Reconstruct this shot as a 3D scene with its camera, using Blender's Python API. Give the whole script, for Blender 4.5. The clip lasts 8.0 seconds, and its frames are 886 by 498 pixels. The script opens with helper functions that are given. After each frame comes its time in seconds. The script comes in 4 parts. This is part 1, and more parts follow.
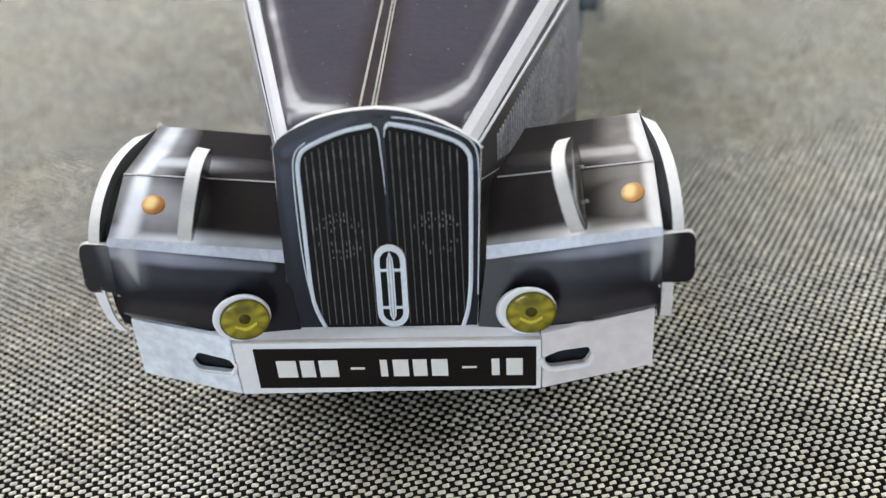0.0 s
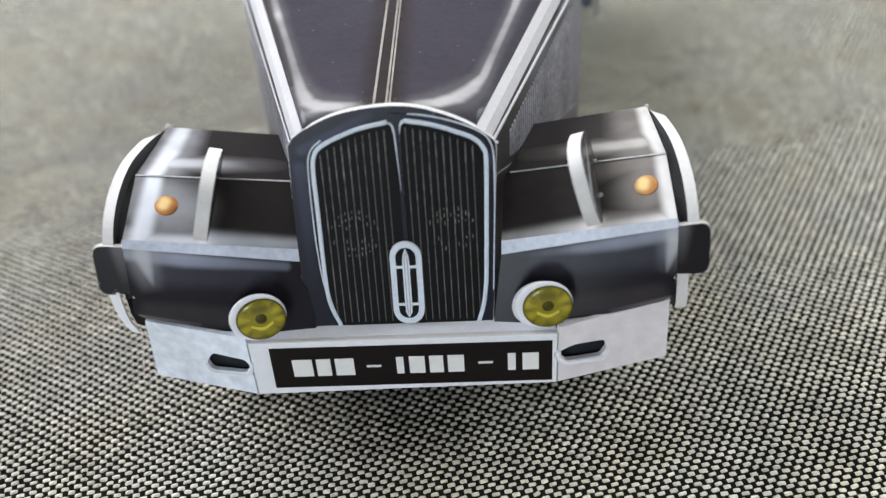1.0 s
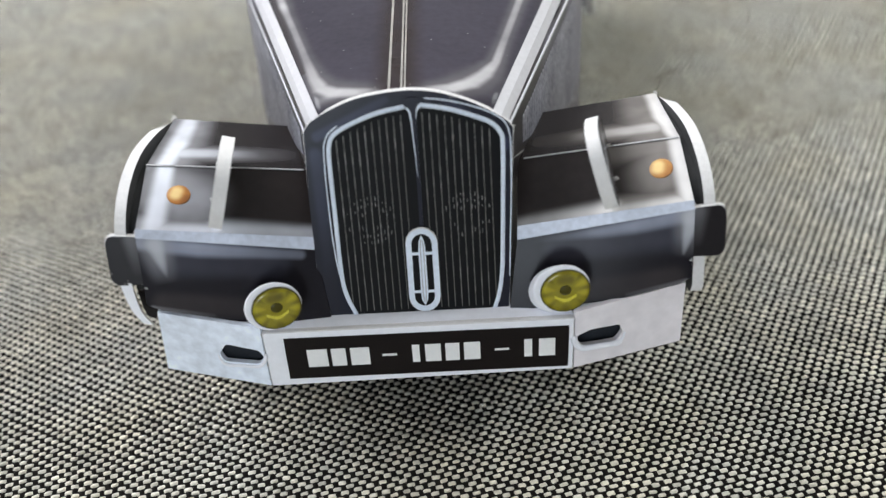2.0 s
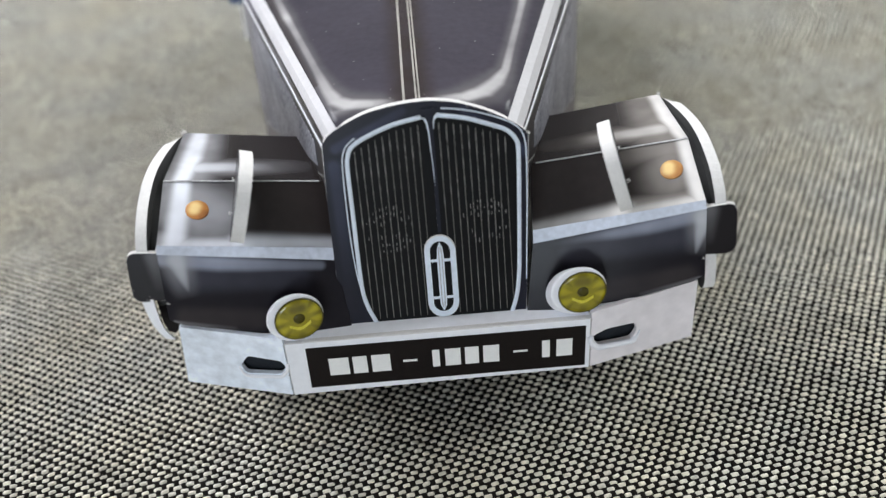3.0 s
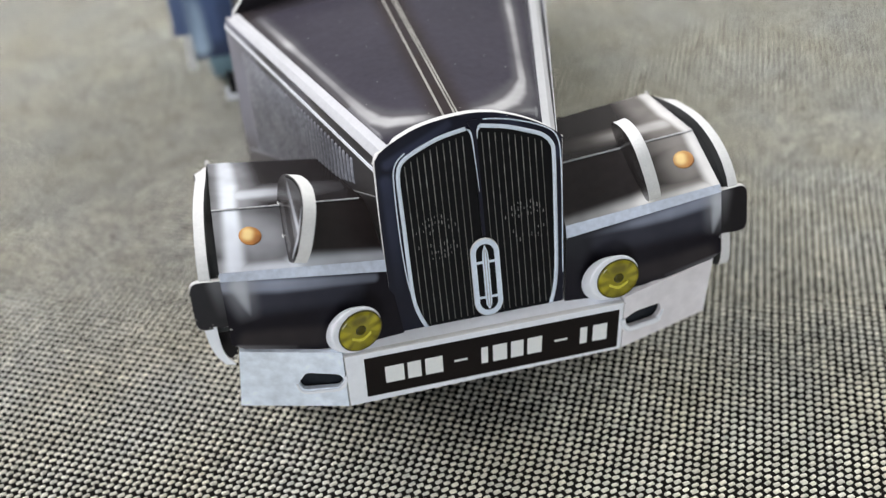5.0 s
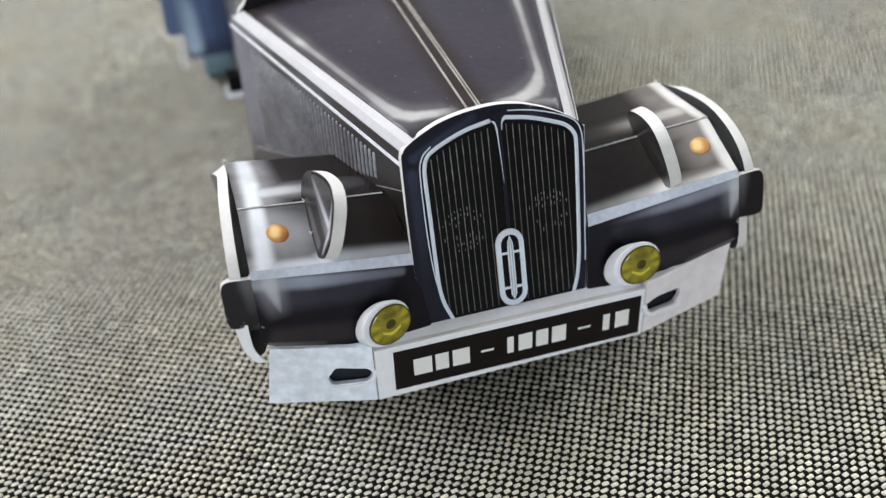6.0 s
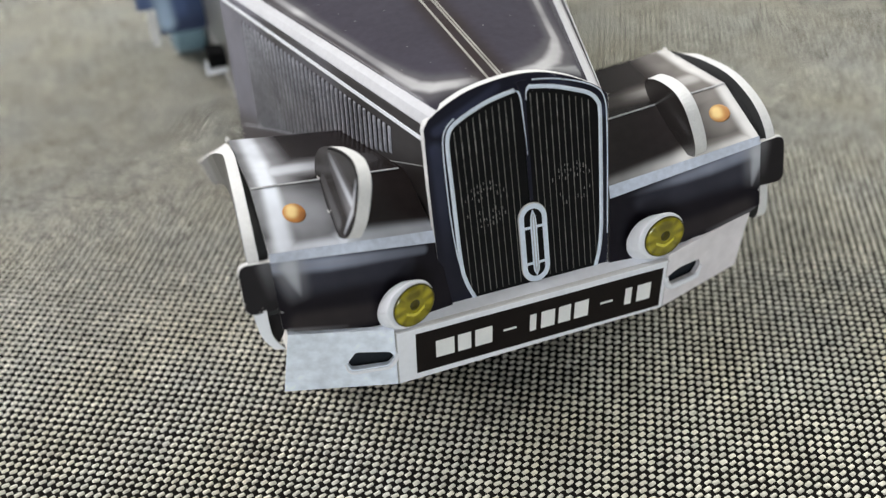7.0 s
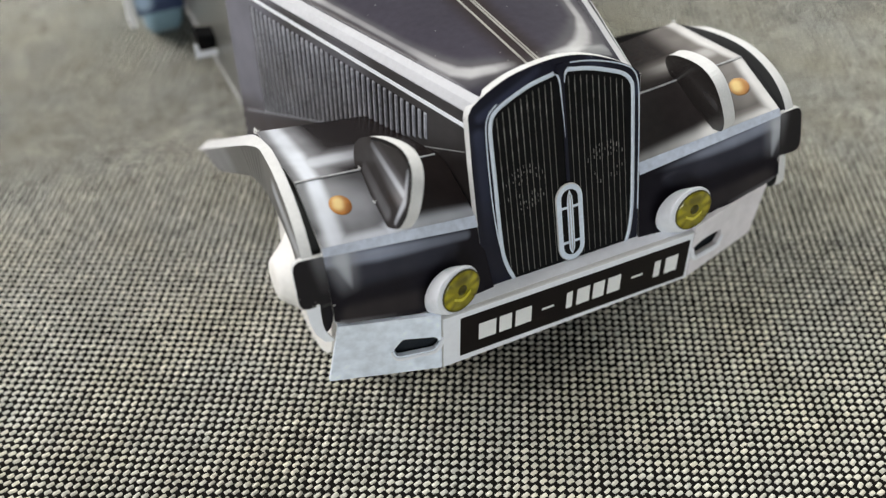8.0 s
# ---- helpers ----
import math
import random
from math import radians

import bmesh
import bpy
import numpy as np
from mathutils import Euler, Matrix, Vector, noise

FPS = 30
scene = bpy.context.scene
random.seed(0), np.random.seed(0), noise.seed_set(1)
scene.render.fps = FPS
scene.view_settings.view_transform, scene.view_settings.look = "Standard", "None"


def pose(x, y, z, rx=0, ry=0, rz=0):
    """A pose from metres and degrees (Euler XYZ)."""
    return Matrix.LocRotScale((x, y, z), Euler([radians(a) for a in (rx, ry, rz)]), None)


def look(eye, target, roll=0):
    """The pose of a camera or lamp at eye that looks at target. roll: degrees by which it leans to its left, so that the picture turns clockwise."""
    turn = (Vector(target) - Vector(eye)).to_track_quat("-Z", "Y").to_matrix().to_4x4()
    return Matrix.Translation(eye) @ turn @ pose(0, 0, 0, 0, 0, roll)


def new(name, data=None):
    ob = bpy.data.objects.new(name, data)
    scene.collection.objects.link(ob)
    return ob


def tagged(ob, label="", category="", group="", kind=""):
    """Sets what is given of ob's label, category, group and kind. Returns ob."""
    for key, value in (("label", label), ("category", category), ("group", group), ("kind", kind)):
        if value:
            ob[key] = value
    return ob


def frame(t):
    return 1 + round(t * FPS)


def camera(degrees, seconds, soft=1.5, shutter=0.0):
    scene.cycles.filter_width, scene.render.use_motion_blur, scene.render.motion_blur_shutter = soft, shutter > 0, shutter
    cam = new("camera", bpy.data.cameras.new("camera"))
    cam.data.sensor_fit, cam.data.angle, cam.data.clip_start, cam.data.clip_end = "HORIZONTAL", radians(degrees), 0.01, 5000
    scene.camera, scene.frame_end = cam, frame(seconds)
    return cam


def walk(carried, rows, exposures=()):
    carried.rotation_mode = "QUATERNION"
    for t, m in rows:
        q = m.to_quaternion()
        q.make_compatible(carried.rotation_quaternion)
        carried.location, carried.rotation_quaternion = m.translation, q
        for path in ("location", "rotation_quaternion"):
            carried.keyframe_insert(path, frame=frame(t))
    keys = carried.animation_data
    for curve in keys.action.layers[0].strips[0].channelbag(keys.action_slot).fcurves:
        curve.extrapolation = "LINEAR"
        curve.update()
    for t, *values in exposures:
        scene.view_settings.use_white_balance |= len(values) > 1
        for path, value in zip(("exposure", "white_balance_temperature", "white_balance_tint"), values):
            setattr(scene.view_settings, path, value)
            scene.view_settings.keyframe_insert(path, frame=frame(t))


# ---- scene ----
cam = camera(47.95, 8.0, soft=1.32)
PATH = [
    (0, (0.01996, -0.12753, 0.14526), (0.00700, 0.03046, 0.02332), -4.01),
    (0.5, (0.01600, -0.12840, 0.14456), (0.00547, 0.03009, 0.02303), -4.03),
    (1, (0.01377, -0.12849, 0.14514), (0.00492, 0.02973, 0.02312), -4.12),
    (1.5, (0.01090, -0.12896, 0.14240), (0.00394, 0.03005, 0.02129), -4.09),
    (1.7, (0.00887, -0.13033, 0.14128), (0.00350, 0.02957, 0.02126), -3.81),
    (2.8, (-0.00045, -0.13118, 0.14314), (0.00113, 0.02848, 0.02270), -4.06),
    (3, (-0.00242, -0.13123, 0.14548), (0.00063, 0.02745, 0.02378), -4.13),
    (3.5, (-0.01163, -0.13222, 0.14802), (-0.00075, 0.02644, 0.02674), -3.95),
    (4, (-0.02103, -0.13335, 0.15215), (-0.00199, 0.02393, 0.03008), -3.64),
    (4.5, (-0.02863, -0.13525, 0.15206), (-0.00344, 0.02176, 0.03076), -3.64),
    (4.7, (-0.03270, -0.13581, 0.15140), (-0.00397, 0.02140, 0.03115), -3.36),
    (5.8, (-0.04736, -0.13350, 0.15343), (-0.00907, 0.02006, 0.03114), -3.21),
    (6, (-0.04927, -0.13361, 0.15268), (-0.00973, 0.02001, 0.03088), -3.22),
    (6.5, (-0.05355, -0.12979, 0.15255), (-0.00975, 0.02076, 0.02839), -2.79),
    (7, (-0.06221, -0.12390, 0.14851), (-0.01179, 0.02349, 0.02308), -2.01),
    (7.5, (-0.07359, -0.11805, 0.14812), (-0.01604, 0.02461, 0.02030), -1.22),
    (8, (-0.08118, -0.11359, 0.15362), (-0.01846, 0.02262, 0.02129), -0.84),
]
walk(cam, [(t, look(eye, target, roll)) for t, eye, target, roll in PATH], [(0, -0.15, 6430, 11), (4.5, -0.22, 6510, 11), (6.5, -0.25, 6610, 10), (8, -0.4, 6740, 9)])
# a phone close to its subject: what lies far behind the model is out of focus
cam.data.dof.use_dof = True
cam.data.dof.focus_distance = 0.182
cam.data.dof.aperture_fstop = 11.0

# ---- light ----
world = bpy.data.worlds.new("sky")
scene.world = world
world.use_nodes = True
wn = world.node_tree
sky = wn.nodes.new("ShaderNodeTexSky")
sky.sky_type, sky.sun_disc = "NISHITA", False
sky.sun_elevation, sky.sun_rotation = radians(48), radians(200)
wn.links.new(sky.outputs[0], wn.nodes["Background"].inputs[0])
wn.nodes["Background"].inputs[1].default_value = 0.12


def window_light(name, m, width, height, watts, colour):
    lamp = bpy.data.lights.new(name, "AREA")
    lamp.shape, lamp.size, lamp.size_y, lamp.energy, lamp.color = "RECTANGLE", width, height, watts, colour
    new(name, lamp).matrix_world = m


# daylight from three assumed, unseen windows; the low south one fills the fronts
window_light("daylight_west", look((-1.62, 1.0, 1.75), (0.0, 0.0, 0.0)), 2.0, 1.5, 114, (0.95, 0.97, 1.0))
window_light("daylight_east", look((2.22, 1.0, 1.80), (0.0, 0.0, 0.0)), 2.0, 1.4, 84, (0.955, 1.0, 0.97))
window_light("daylight_south", look((-0.9, -3.12, 0.42), (0.0, 0.0, 0.0)), 1.2, 0.8, 46, (0.80, 0.91, 1.0))

# ---- materials ----
MM = 0.001


def material(name, colour, rough=0.5, metal=0.0, vary=0.15, scale=300.0, bump=0.05, bump_scale=2500.0, specular=0.5, coat=0.0, island=False):
    """A surface with stains at one scale, grain at another and a fine relief."""
    mat = bpy.data.materials.new(name)
    mat.use_nodes = True
    nt = mat.node_tree
    b = nt.nodes["Principled BSDF"]
    tc = nt.nodes.new("ShaderNodeTexCoord")
    n1, n2 = nt.nodes.new("ShaderNodeTexNoise"), nt.nodes.new("ShaderNodeTexNoise")
    n1.inputs["Scale"].default_value, n2.inputs["Scale"].default_value = scale, scale * 9
    n1.inputs["Detail"].default_value = 5
    mix = nt.nodes.new("ShaderNodeMath")
    mix.operation = "ADD"
    ramp = nt.nodes.new("ShaderNodeMapRange")
    ramp.inputs["From Min"].default_value, ramp.inputs["From Max"].default_value = 0.6, 1.4
    ramp.inputs["To Min"].default_value, ramp.inputs["To Max"].default_value = 1 - vary, 1 + vary
    scl = nt.nodes.new("ShaderNodeVectorMath")
    scl.operation = "SCALE"
    scl.inputs[0].default_value = colour
    for n in (n1, n2):
        nt.links.new(tc.outputs["Object"], n.inputs["Vector"])
    nt.links.new(n1.outputs["Fac"], mix.inputs[0])
    nt.links.new(n2.outputs["Fac"], mix.inputs[1])
    nt.links.new(mix.outputs[0], ramp.inputs["Value"])
    last = ramp.outputs["Result"]
    if island:
        geo = nt.nodes.new("ShaderNodeNewGeometry")
        r2 = nt.nodes.new("ShaderNodeMapRange")
        r2.inputs["To Min"].default_value, r2.inputs["To Max"].default_value = 0.87, 1.08
        mul = nt.nodes.new("ShaderNodeMath")
        mul.operation = "MULTIPLY"
        tone = nt.nodes.new("ShaderNodeValToRGB")
        tone.color_ramp.elements[0].color, tone.color_ramp.elements[1].color = (colour[0] * 0.98, colour[1] * 1.0, colour[2] * 1.04, 1), (colour[0] * 1.03, colour[1] * 0.99, colour[2] * 0.90, 1)
        tone.color_ramp.elements[0].position, tone.color_ramp.elements[1].position = 0.35, 0.95
        patch, drift = nt.nodes.new("ShaderNodeTexNoise"), nt.nodes.new("ShaderNodeMath")
        patch.inputs["Scale"].default_value, drift.operation = 38.0, "MULTIPLY_ADD"
        drift.inputs[1].default_value, drift.inputs[2].default_value = 0.12, 0.05
        both = nt.nodes.new("ShaderNodeMath")
        both.operation = "ADD"
        nt.links.new(tc.outputs["Object"], patch.inputs["Vector"])
        nt.links.new(geo.outputs["Random Per Island"], drift.inputs[0])
        nt.links.new(drift.outputs[0], both.inputs[0])
        nt.links.new(patch.outputs["Fac"], both.inputs[1])
        nt.links.new(both.outputs[0], tone.inputs["Fac"])
        nt.links.new(tone.outputs["Color"], scl.inputs[0])
        nt.links.new(geo.outputs["Random Per Island"], r2.inputs["Value"])
        nt.links.new(r2.outputs["Result"], mul.inputs[0])
        nt.links.new(last, mul.inputs[1])
        last = mul.outputs[0]
    nt.links.new(last, scl.inputs["Scale"])
    nt.links.new(scl.outputs[0], b.inputs["Base Color"])
    bp, nb = nt.nodes.new("ShaderNodeBump"), nt.nodes.new("ShaderNodeTexNoise")
    nb.inputs["Scale"].default_value = bump_scale
    bp.inputs["Strength"].default_value, bp.inputs["Distance"].default_value = bump, 0.0004
    nt.links.new(tc.outputs["Object"], nb.inputs["Vector"])
    nt.links.new(nb.outputs["Fac"], bp.inputs["Height"])
    nt.links.new(bp.outputs["Normal"], b.inputs["Normal"])
    b.inputs["Roughness"].default_value, b.inputs["Metallic"].default_value = rough, metal
    b.inputs["Specular IOR Level"].default_value, b.inputs["Coat Weight"].default_value = specular, coat
    return mat


def printed(name, ink, strokes=(), rough=0.3, dust=True, specular=0.20, blotch=0.72):
    """Glossy printed card. strokes: the airbrushed marks of the print, as (from, to, width, strength, colour) in millimetres of the model; a pair of widths or strengths tapers along the mark."""
    mat = material(name, ink, rough, vary=0.15, scale=70.0, bump=0.004, bump_scale=1800.0, specular=specular)
    nt = mat.node_tree
    b = nt.nodes["Principled BSDF"]
    tc = nt.nodes["Texture Coordinate"]
    colour = b.inputs["Base Color"].links[0].from_socket

    def vec(op, first, second):
        n = nt.nodes.new("ShaderNodeVectorMath")
        n.operation = op
        nt.links.new(first, n.inputs[0])
        if isinstance(second, (int, float)):
            n.inputs["Scale"].default_value = second
        elif isinstance(second, (tuple, list, Vector)):
            n.inputs[1].default_value = second
        else:
            nt.links.new(second, n.inputs["Scale" if op == "SCALE" else 1])
        return n

    def over(fac, tint):
        nonlocal colour
        m = nt.nodes.new("ShaderNodeMix")
        m.data_type = "RGBA"
        nt.links.new(fac, m.inputs[0])
        nt.links.new(colour, m.inputs[6])
        m.inputs[7].default_value = (*tint, 1)
        colour = m.outputs[2]

    layers = {}
    for a, c, width, strength, tint in strokes:
        a, c = Vector(a) * MM, Vector(c) * MM
        ba = c - a
        pa = vec("SUBTRACT", tc.outputs["Object"], a).outputs[0]
        dot = vec("DOT_PRODUCT", pa, ba).outputs["Value"]
        h = nt.nodes.new("ShaderNodeMath")
        h.operation, h.use_clamp = "DIVIDE", True
        h.inputs[1].default_value = max(ba.dot(ba), 1e-12)
        nt.links.new(dot, h.inputs[0])
        run = nt.nodes.new("ShaderNodeVectorMath")
        run.operation = "SCALE"
        run.inputs[0].default_value = ba
        nt.links.new(h.outputs[0], run.inputs["Scale"])
        off = vec("SUBTRACT", pa, run.outputs[0]).outputs[0]
        ln = nt.nodes.new("ShaderNodeVectorMath")
        ln.operation = "LENGTH"
        nt.links.new(off, ln.inputs[0])
        def taper(pair):
            first, last = pair if isinstance(pair, tuple) else (pair, pair)
            n = nt.nodes.new("ShaderNodeMapRange")
            n.inputs["To Min"].default_value, n.inputs["To Max"].default_value = first, last
            nt.links.new(h.outputs[0], n.inputs["Value"])
            return n.outputs["Result"]

        near = nt.nodes.new("ShaderNodeMath")
        near.operation = "DIVIDE"
        nt.links.new(ln.outputs["Value"], near.inputs[0])
        wide = nt.nodes.new("ShaderNodeMath")
        wide.operation = "MULTIPLY"
        wide.inputs[1].default_value = MM
        nt.links.new(taper(width), wide.inputs[0])
        nt.links.new(wide.outputs[0], near.inputs[1])
        mr = nt.nodes.new("ShaderNodeMapRange")
        mr.interpolation_type = "SMOOTHERSTEP"
        mr.inputs["From Min"].default_value, mr.inputs["From Max"].default_value = 1.0, 0.14
        nt.links.new(near.outputs[0], mr.inputs["Value"])
        dose = nt.nodes.new("ShaderNodeMath")
        dose.operation = "MULTIPLY"
        nt.links.new(mr.outputs["Result"], dose.inputs[0])
        nt.links.new(taper(strength), dose.inputs[1])
        fac = dose.outputs[0]
        if tint in layers:
            top = nt.nodes.new("ShaderNodeMath")
            top.operation = "MAXIMUM"
            nt.links.new(layers[tint], top.inputs[0])
            nt.links.new(fac, top.inputs[1])
            fac = top.outputs[0]
        layers[tint] = fac
    for tint, fac in layers.items():
        cloud = nt.nodes.new("ShaderNodeTexNoise")
        cloud.inputs["Scale"].default_value = 140.0 if blotch > 0.5 else 420.0
        nt.links.new(tc.outputs["Object"], cloud.inputs["Vector"])
        mr = nt.nodes.new("ShaderNodeMapRange")
        mr.inputs["From Min"].default_value, mr.inputs["From Max"].default_value = 0.3, 0.7
        mr.inputs["To Min"].default_value, mr.inputs["To Max"].default_value = blotch, 1.08
        nt.links.new(cloud.outputs["Fac"], mr.inputs["Value"])
        uneven = nt.nodes.new("ShaderNodeMath")
        uneven.operation, uneven.use_clamp = "MULTIPLY", True
        nt.links.new(fac, uneven.inputs[0])
        nt.links.new(mr.outputs["Result"], uneven.inputs[1])
        over(uneven.outputs[0], tint)
    if dust:
        d = nt.nodes.new("ShaderNodeTexVoronoi")
        d.inputs["Scale"].default_value = 320.0
        nt.links.new(tc.outputs["Object"], d.inputs["Vector"])
        mr = nt.nodes.new("ShaderNodeMapRange")
        mr.inputs["From Min"].default_value, mr.inputs["From Max"].default_value = 0.06, 0.025
        mr.inputs["To Min"].default_value, mr.inputs["To Max"].default_value = 0.0, 0.38
        nt.links.new(d.outputs["Distance"], mr.inputs["Value"])
        over(mr.outputs["Result"], (0.6, 0.58, 0.55))
    nt.links.new(colour, b.inputs["Base Color"])
    return mat


INK = (0.0095, 0.0078, 0.0098)
NAVY = (0.0075, 0.008, 0.017)
GLOW = (0.74, 0.76, 0.82)
HAZE = (0.355, 0.352, 0.372)
card = material("white_card", (0.82, 0.825, 0.87), 0.5, vary=0.05, scale=90.0)
strip_ink = material("strip_ink", (0.58, 0.62, 0.72), 0.30, vary=0.22, scale=85.0)
rail_card = material("rail_card", (0.525, 0.515, 0.535), 0.55, vary=0.08, scale=120.0)
wheel_card = material("wheel_card", (0.80, 0.765, 0.73), 0.55, vary=0.05, scale=90.0)
card_edge = material("card_edge", (0.645, 0.63, 0.62), 0.7, vary=0.10, scale=300.0, bump=0.15)
dark_edge = material("dark_edge", (0.10, 0.095, 0.095), 0.7, vary=0.5, scale=500.0, bump=0.15)
chrome_ink = material("chrome_ink", (0.64, 0.70, 0.79), 0.35, vary=0.10, scale=150.0)
fine_line_ink = material("fine_line_ink", (0.34, 0.322, 0.295), 0.4, vary=0.35, scale=200.0)
line_ink = material("line_ink", (0.22, 0.215, 0.21), 0.4, vary=0.25, scale=250.0)
louvre_ink = material("louvre_ink", (0.305, 0.30, 0.33), 0.32, vary=0.55, scale=110.0)
seam_ink = material("seam_ink", (0.36, 0.355, 0.36), 0.5, vary=0.45, scale=160.0)
black_ink = material("black_ink", (0.003, 0.003, 0.0035), 0.45, vary=0.3, scale=200.0, specular=0.10)
plate_ink = material("plate_ink", (0.0075, 0.0048, 0.0046), 0.5, vary=0.15, scale=200.0, specular=0.14)
letter_ink = material("letter_ink", (0.80, 0.79, 0.78), 0.5, vary=0.04, scale=200.0)
# near-black card: the shade inside the model is put into its colour
inside = material("shaded_inside_card", (0.02, 0.02, 0.02), 0.7, vary=0.2)
thread_light = material("light_thread", (0.72, 0.69, 0.605), 0.8, vary=0.28, scale=120.0, bump=0.4, bump_scale=6000.0, specular=0.2, island=True)
thread_dark = material("dark_thread", (0.011, 0.010, 0.009), 0.9, vary=0.3, scale=60.0, bump=0.3, bump_scale=6000.0, specular=0.05, island=True)
backing_mat = material("cloth_backing", (0.012, 0.011, 0.010), 0.9, vary=0.2, scale=200.0, specular=0.1)


# ---- mesh helpers ----
def mesh_of(verts, faces, scale=MM):
    bm = bmesh.new()
    vs = [bm.verts.new(Vector(v) * scale) for v in verts]
    for f in faces:
        bm.faces.new([vs[k] for k in f])
    return bm


def part(name, bm, mats, parent=None, label="", smooth=False, normals=True):
    """Links a bmesh as one mesh object under a thing or a part."""
    if normals:
        bmesh.ops.recalc_face_normals(bm, faces=bm.faces)
    if smooth:
        for f in bm.faces:
            f.smooth = True
    me = bpy.data.meshes.new(name)
    bm.to_mesh(me)
    bm.free()
    for mat in mats if isinstance(mats, (list, tuple)) else (mats,):
        me.materials.append(mat)
    ob = new(name, me)
    if parent is not None:
        ob.parent = parent
    return tagged(ob, label)


def plate(outline, push, bevel=0.0):
    """A card plate: a polygon in space and the way through its thickness, in millimetres. Slot 0: both faces, slot 1: the cut edge."""
    n, push = len(outline), Vector(push)
    bm = mesh_of([Vector(p) for p in outline] + [Vector(p) + push for p in outline], [])
    bm.verts.ensure_lookup_table()
    v = bm.verts
    bm.faces.new([v[k] for k in range(n)])
    bm.faces.new([v[n + k] for k in reversed(range(n))])
    for k in range(n):
        f = bm.faces.new([v[k], v[(k + 1) % n], v[n + (k + 1) % n], v[n + k]])
        f.material_index = 1
    if bevel:
        rim = [e for e in bm.edges if len({f.material_index for f in e.link_faces}) == 2]
        bmesh.ops.bevel(bm, geom=rim, offset=bevel * MM, segments=1, affect="EDGES", material=1)
    return bm


def sheet(rows, push, edge=1):
    """A folded sheet through rows of points, with a thickness. Slot 0: the printed side, slot 1: the rest."""
    r, c, push = len(rows), len(rows[0]), Vector(push)
    pts = [Vector(p) for row in rows for p in row]
    bm = mesh_of(pts + [p + push for p in pts], [])
    bm.verts.ensure_lookup_table()
    v, k = bm.verts, r * c
    for i in range(r - 1):
        for j in range(c - 1):
            q = [i * c + j, i * c + j + 1, (i + 1) * c + j + 1, (i + 1) * c + j]
            bm.faces.new([v[a] for a in q])
            bm.faces.new([v[k + a] for a in reversed(q)]).material_index = edge
    rim = [j for j in range(c)] + [i * c + c - 1 for i in range(1, r)] + [(r - 1) * c + j for j in range(c - 2, -1, -1)] + [i * c for i in range(r - 2, 0, -1)]
    for a, b in zip(rim, rim[1:] + rim[:1]):
        bm.faces.new([v[a], v[b], v[k + b], v[k + a]]).material_index = edge
    return bm


def lathe(profile, axis_at, axis, segments=32):
    """A turned body: (radius, along) pairs in millimetres about an axis."""
    axis = Vector(axis).normalized()
    side = axis.cross(Vector((0, 0, 1))).normalized()
    up = side.cross(axis)
    verts, faces = [], []
    for r, a in profile:
        for k in range(segments):
            w = 2 * math.pi * k / segments
            verts.append(Vector(axis_at) + axis * a + (side * math.cos(w) + up * math.sin(w)) * max(r, 0.01))
    for i in range(len(profile) - 1):
        for k in range(segments):
            k2 = (k + 1) % segments
            faces.append((i * segments + k, i * segments + k2, (i + 1) * segments + k2, (i + 1) * segments + k))
    faces.append(tuple(range(segments)))
    faces.append(tuple((len(profile) - 1) * segments + k for k in reversed(range(segments))))
    return mesh_of(verts, faces)


def slanted_tube(at, axis, slant, radius, length, segments=40):
    """A short tube whose mouth faces along axis while its wall runs back against slant; the mouth has a rounded lip."""
    axis, slant = Vector(axis).normalized(), Vector(slant).normalized()
    side = axis.cross(Vector((0, 0, 1))).normalized()
    up = side.cross(axis)
    verts, faces = [], []
    for r, back in ((radius - 0.1, length), (radius, length * 0.9), (radius, 0.45), (radius - 0.12, 0.12), (radius - 0.35, 0.0), (0.2, 0.0)):
        for k in range(segments):
            w = 2 * math.pi * k / segments
            verts.append(Vector(at) - slant * back + (side * math.cos(w) + up * math.sin(w)) * r)
    for i in range(5):
        for k in range(segments):
            k2 = (k + 1) % segments
            faces.append((i * segments + k, i * segments + k2, (i + 1) * segments + k2, (i + 1) * segments + k))
    faces += [tuple(range(segments)), tuple(5 * segments + k for k in reversed(range(segments)))]
    return mesh_of(verts, faces)


def ribbon(path, width, out, across):
    """A flat raised band along a path; across(p, q): the way over its width."""
    rows = []
    for k, p in enumerate(path):
        a, b = Vector(path[max(k - 1, 0)]), Vector(path[min(k + 1, len(path) - 1)])
        side = across((b - a).normalized()) * width / 2
        rows.append([Vector(p) - side + Vector(out), Vector(p) + side + Vector(out)])
    return sheet(rows, -Vector(out), edge=0)


def tube(path, radii, sides=8):
    """A rolled edge: a round section carried along a path."""
    verts, faces = [], []
    for k, p in enumerate(path):
        ahead = (path[min(k + 1, len(path) - 1)] - path[max(k - 1, 0)]).normalized()
        side = ahead.cross(Vector((0, 1, 0))).normalized()
        up = side.cross(ahead)
        verts += [p + (side * math.cos(2 * math.pi * i / sides) + up * math.sin(2 * math.pi * i / sides)) * radii[min(k, len(radii) - 1)] for i in range(sides)]
    for k in range(len(path) - 1):
        faces += [(k * sides + i, k * sides + (i + 1) % sides, (k + 1) * sides + (i + 1) % sides, (k + 1) * sides + i) for i in range(sides)]
    faces += [tuple(range(sides)), tuple((len(path) - 1) * sides + i for i in reversed(range(sides)))]
    return mesh_of(verts, faces)


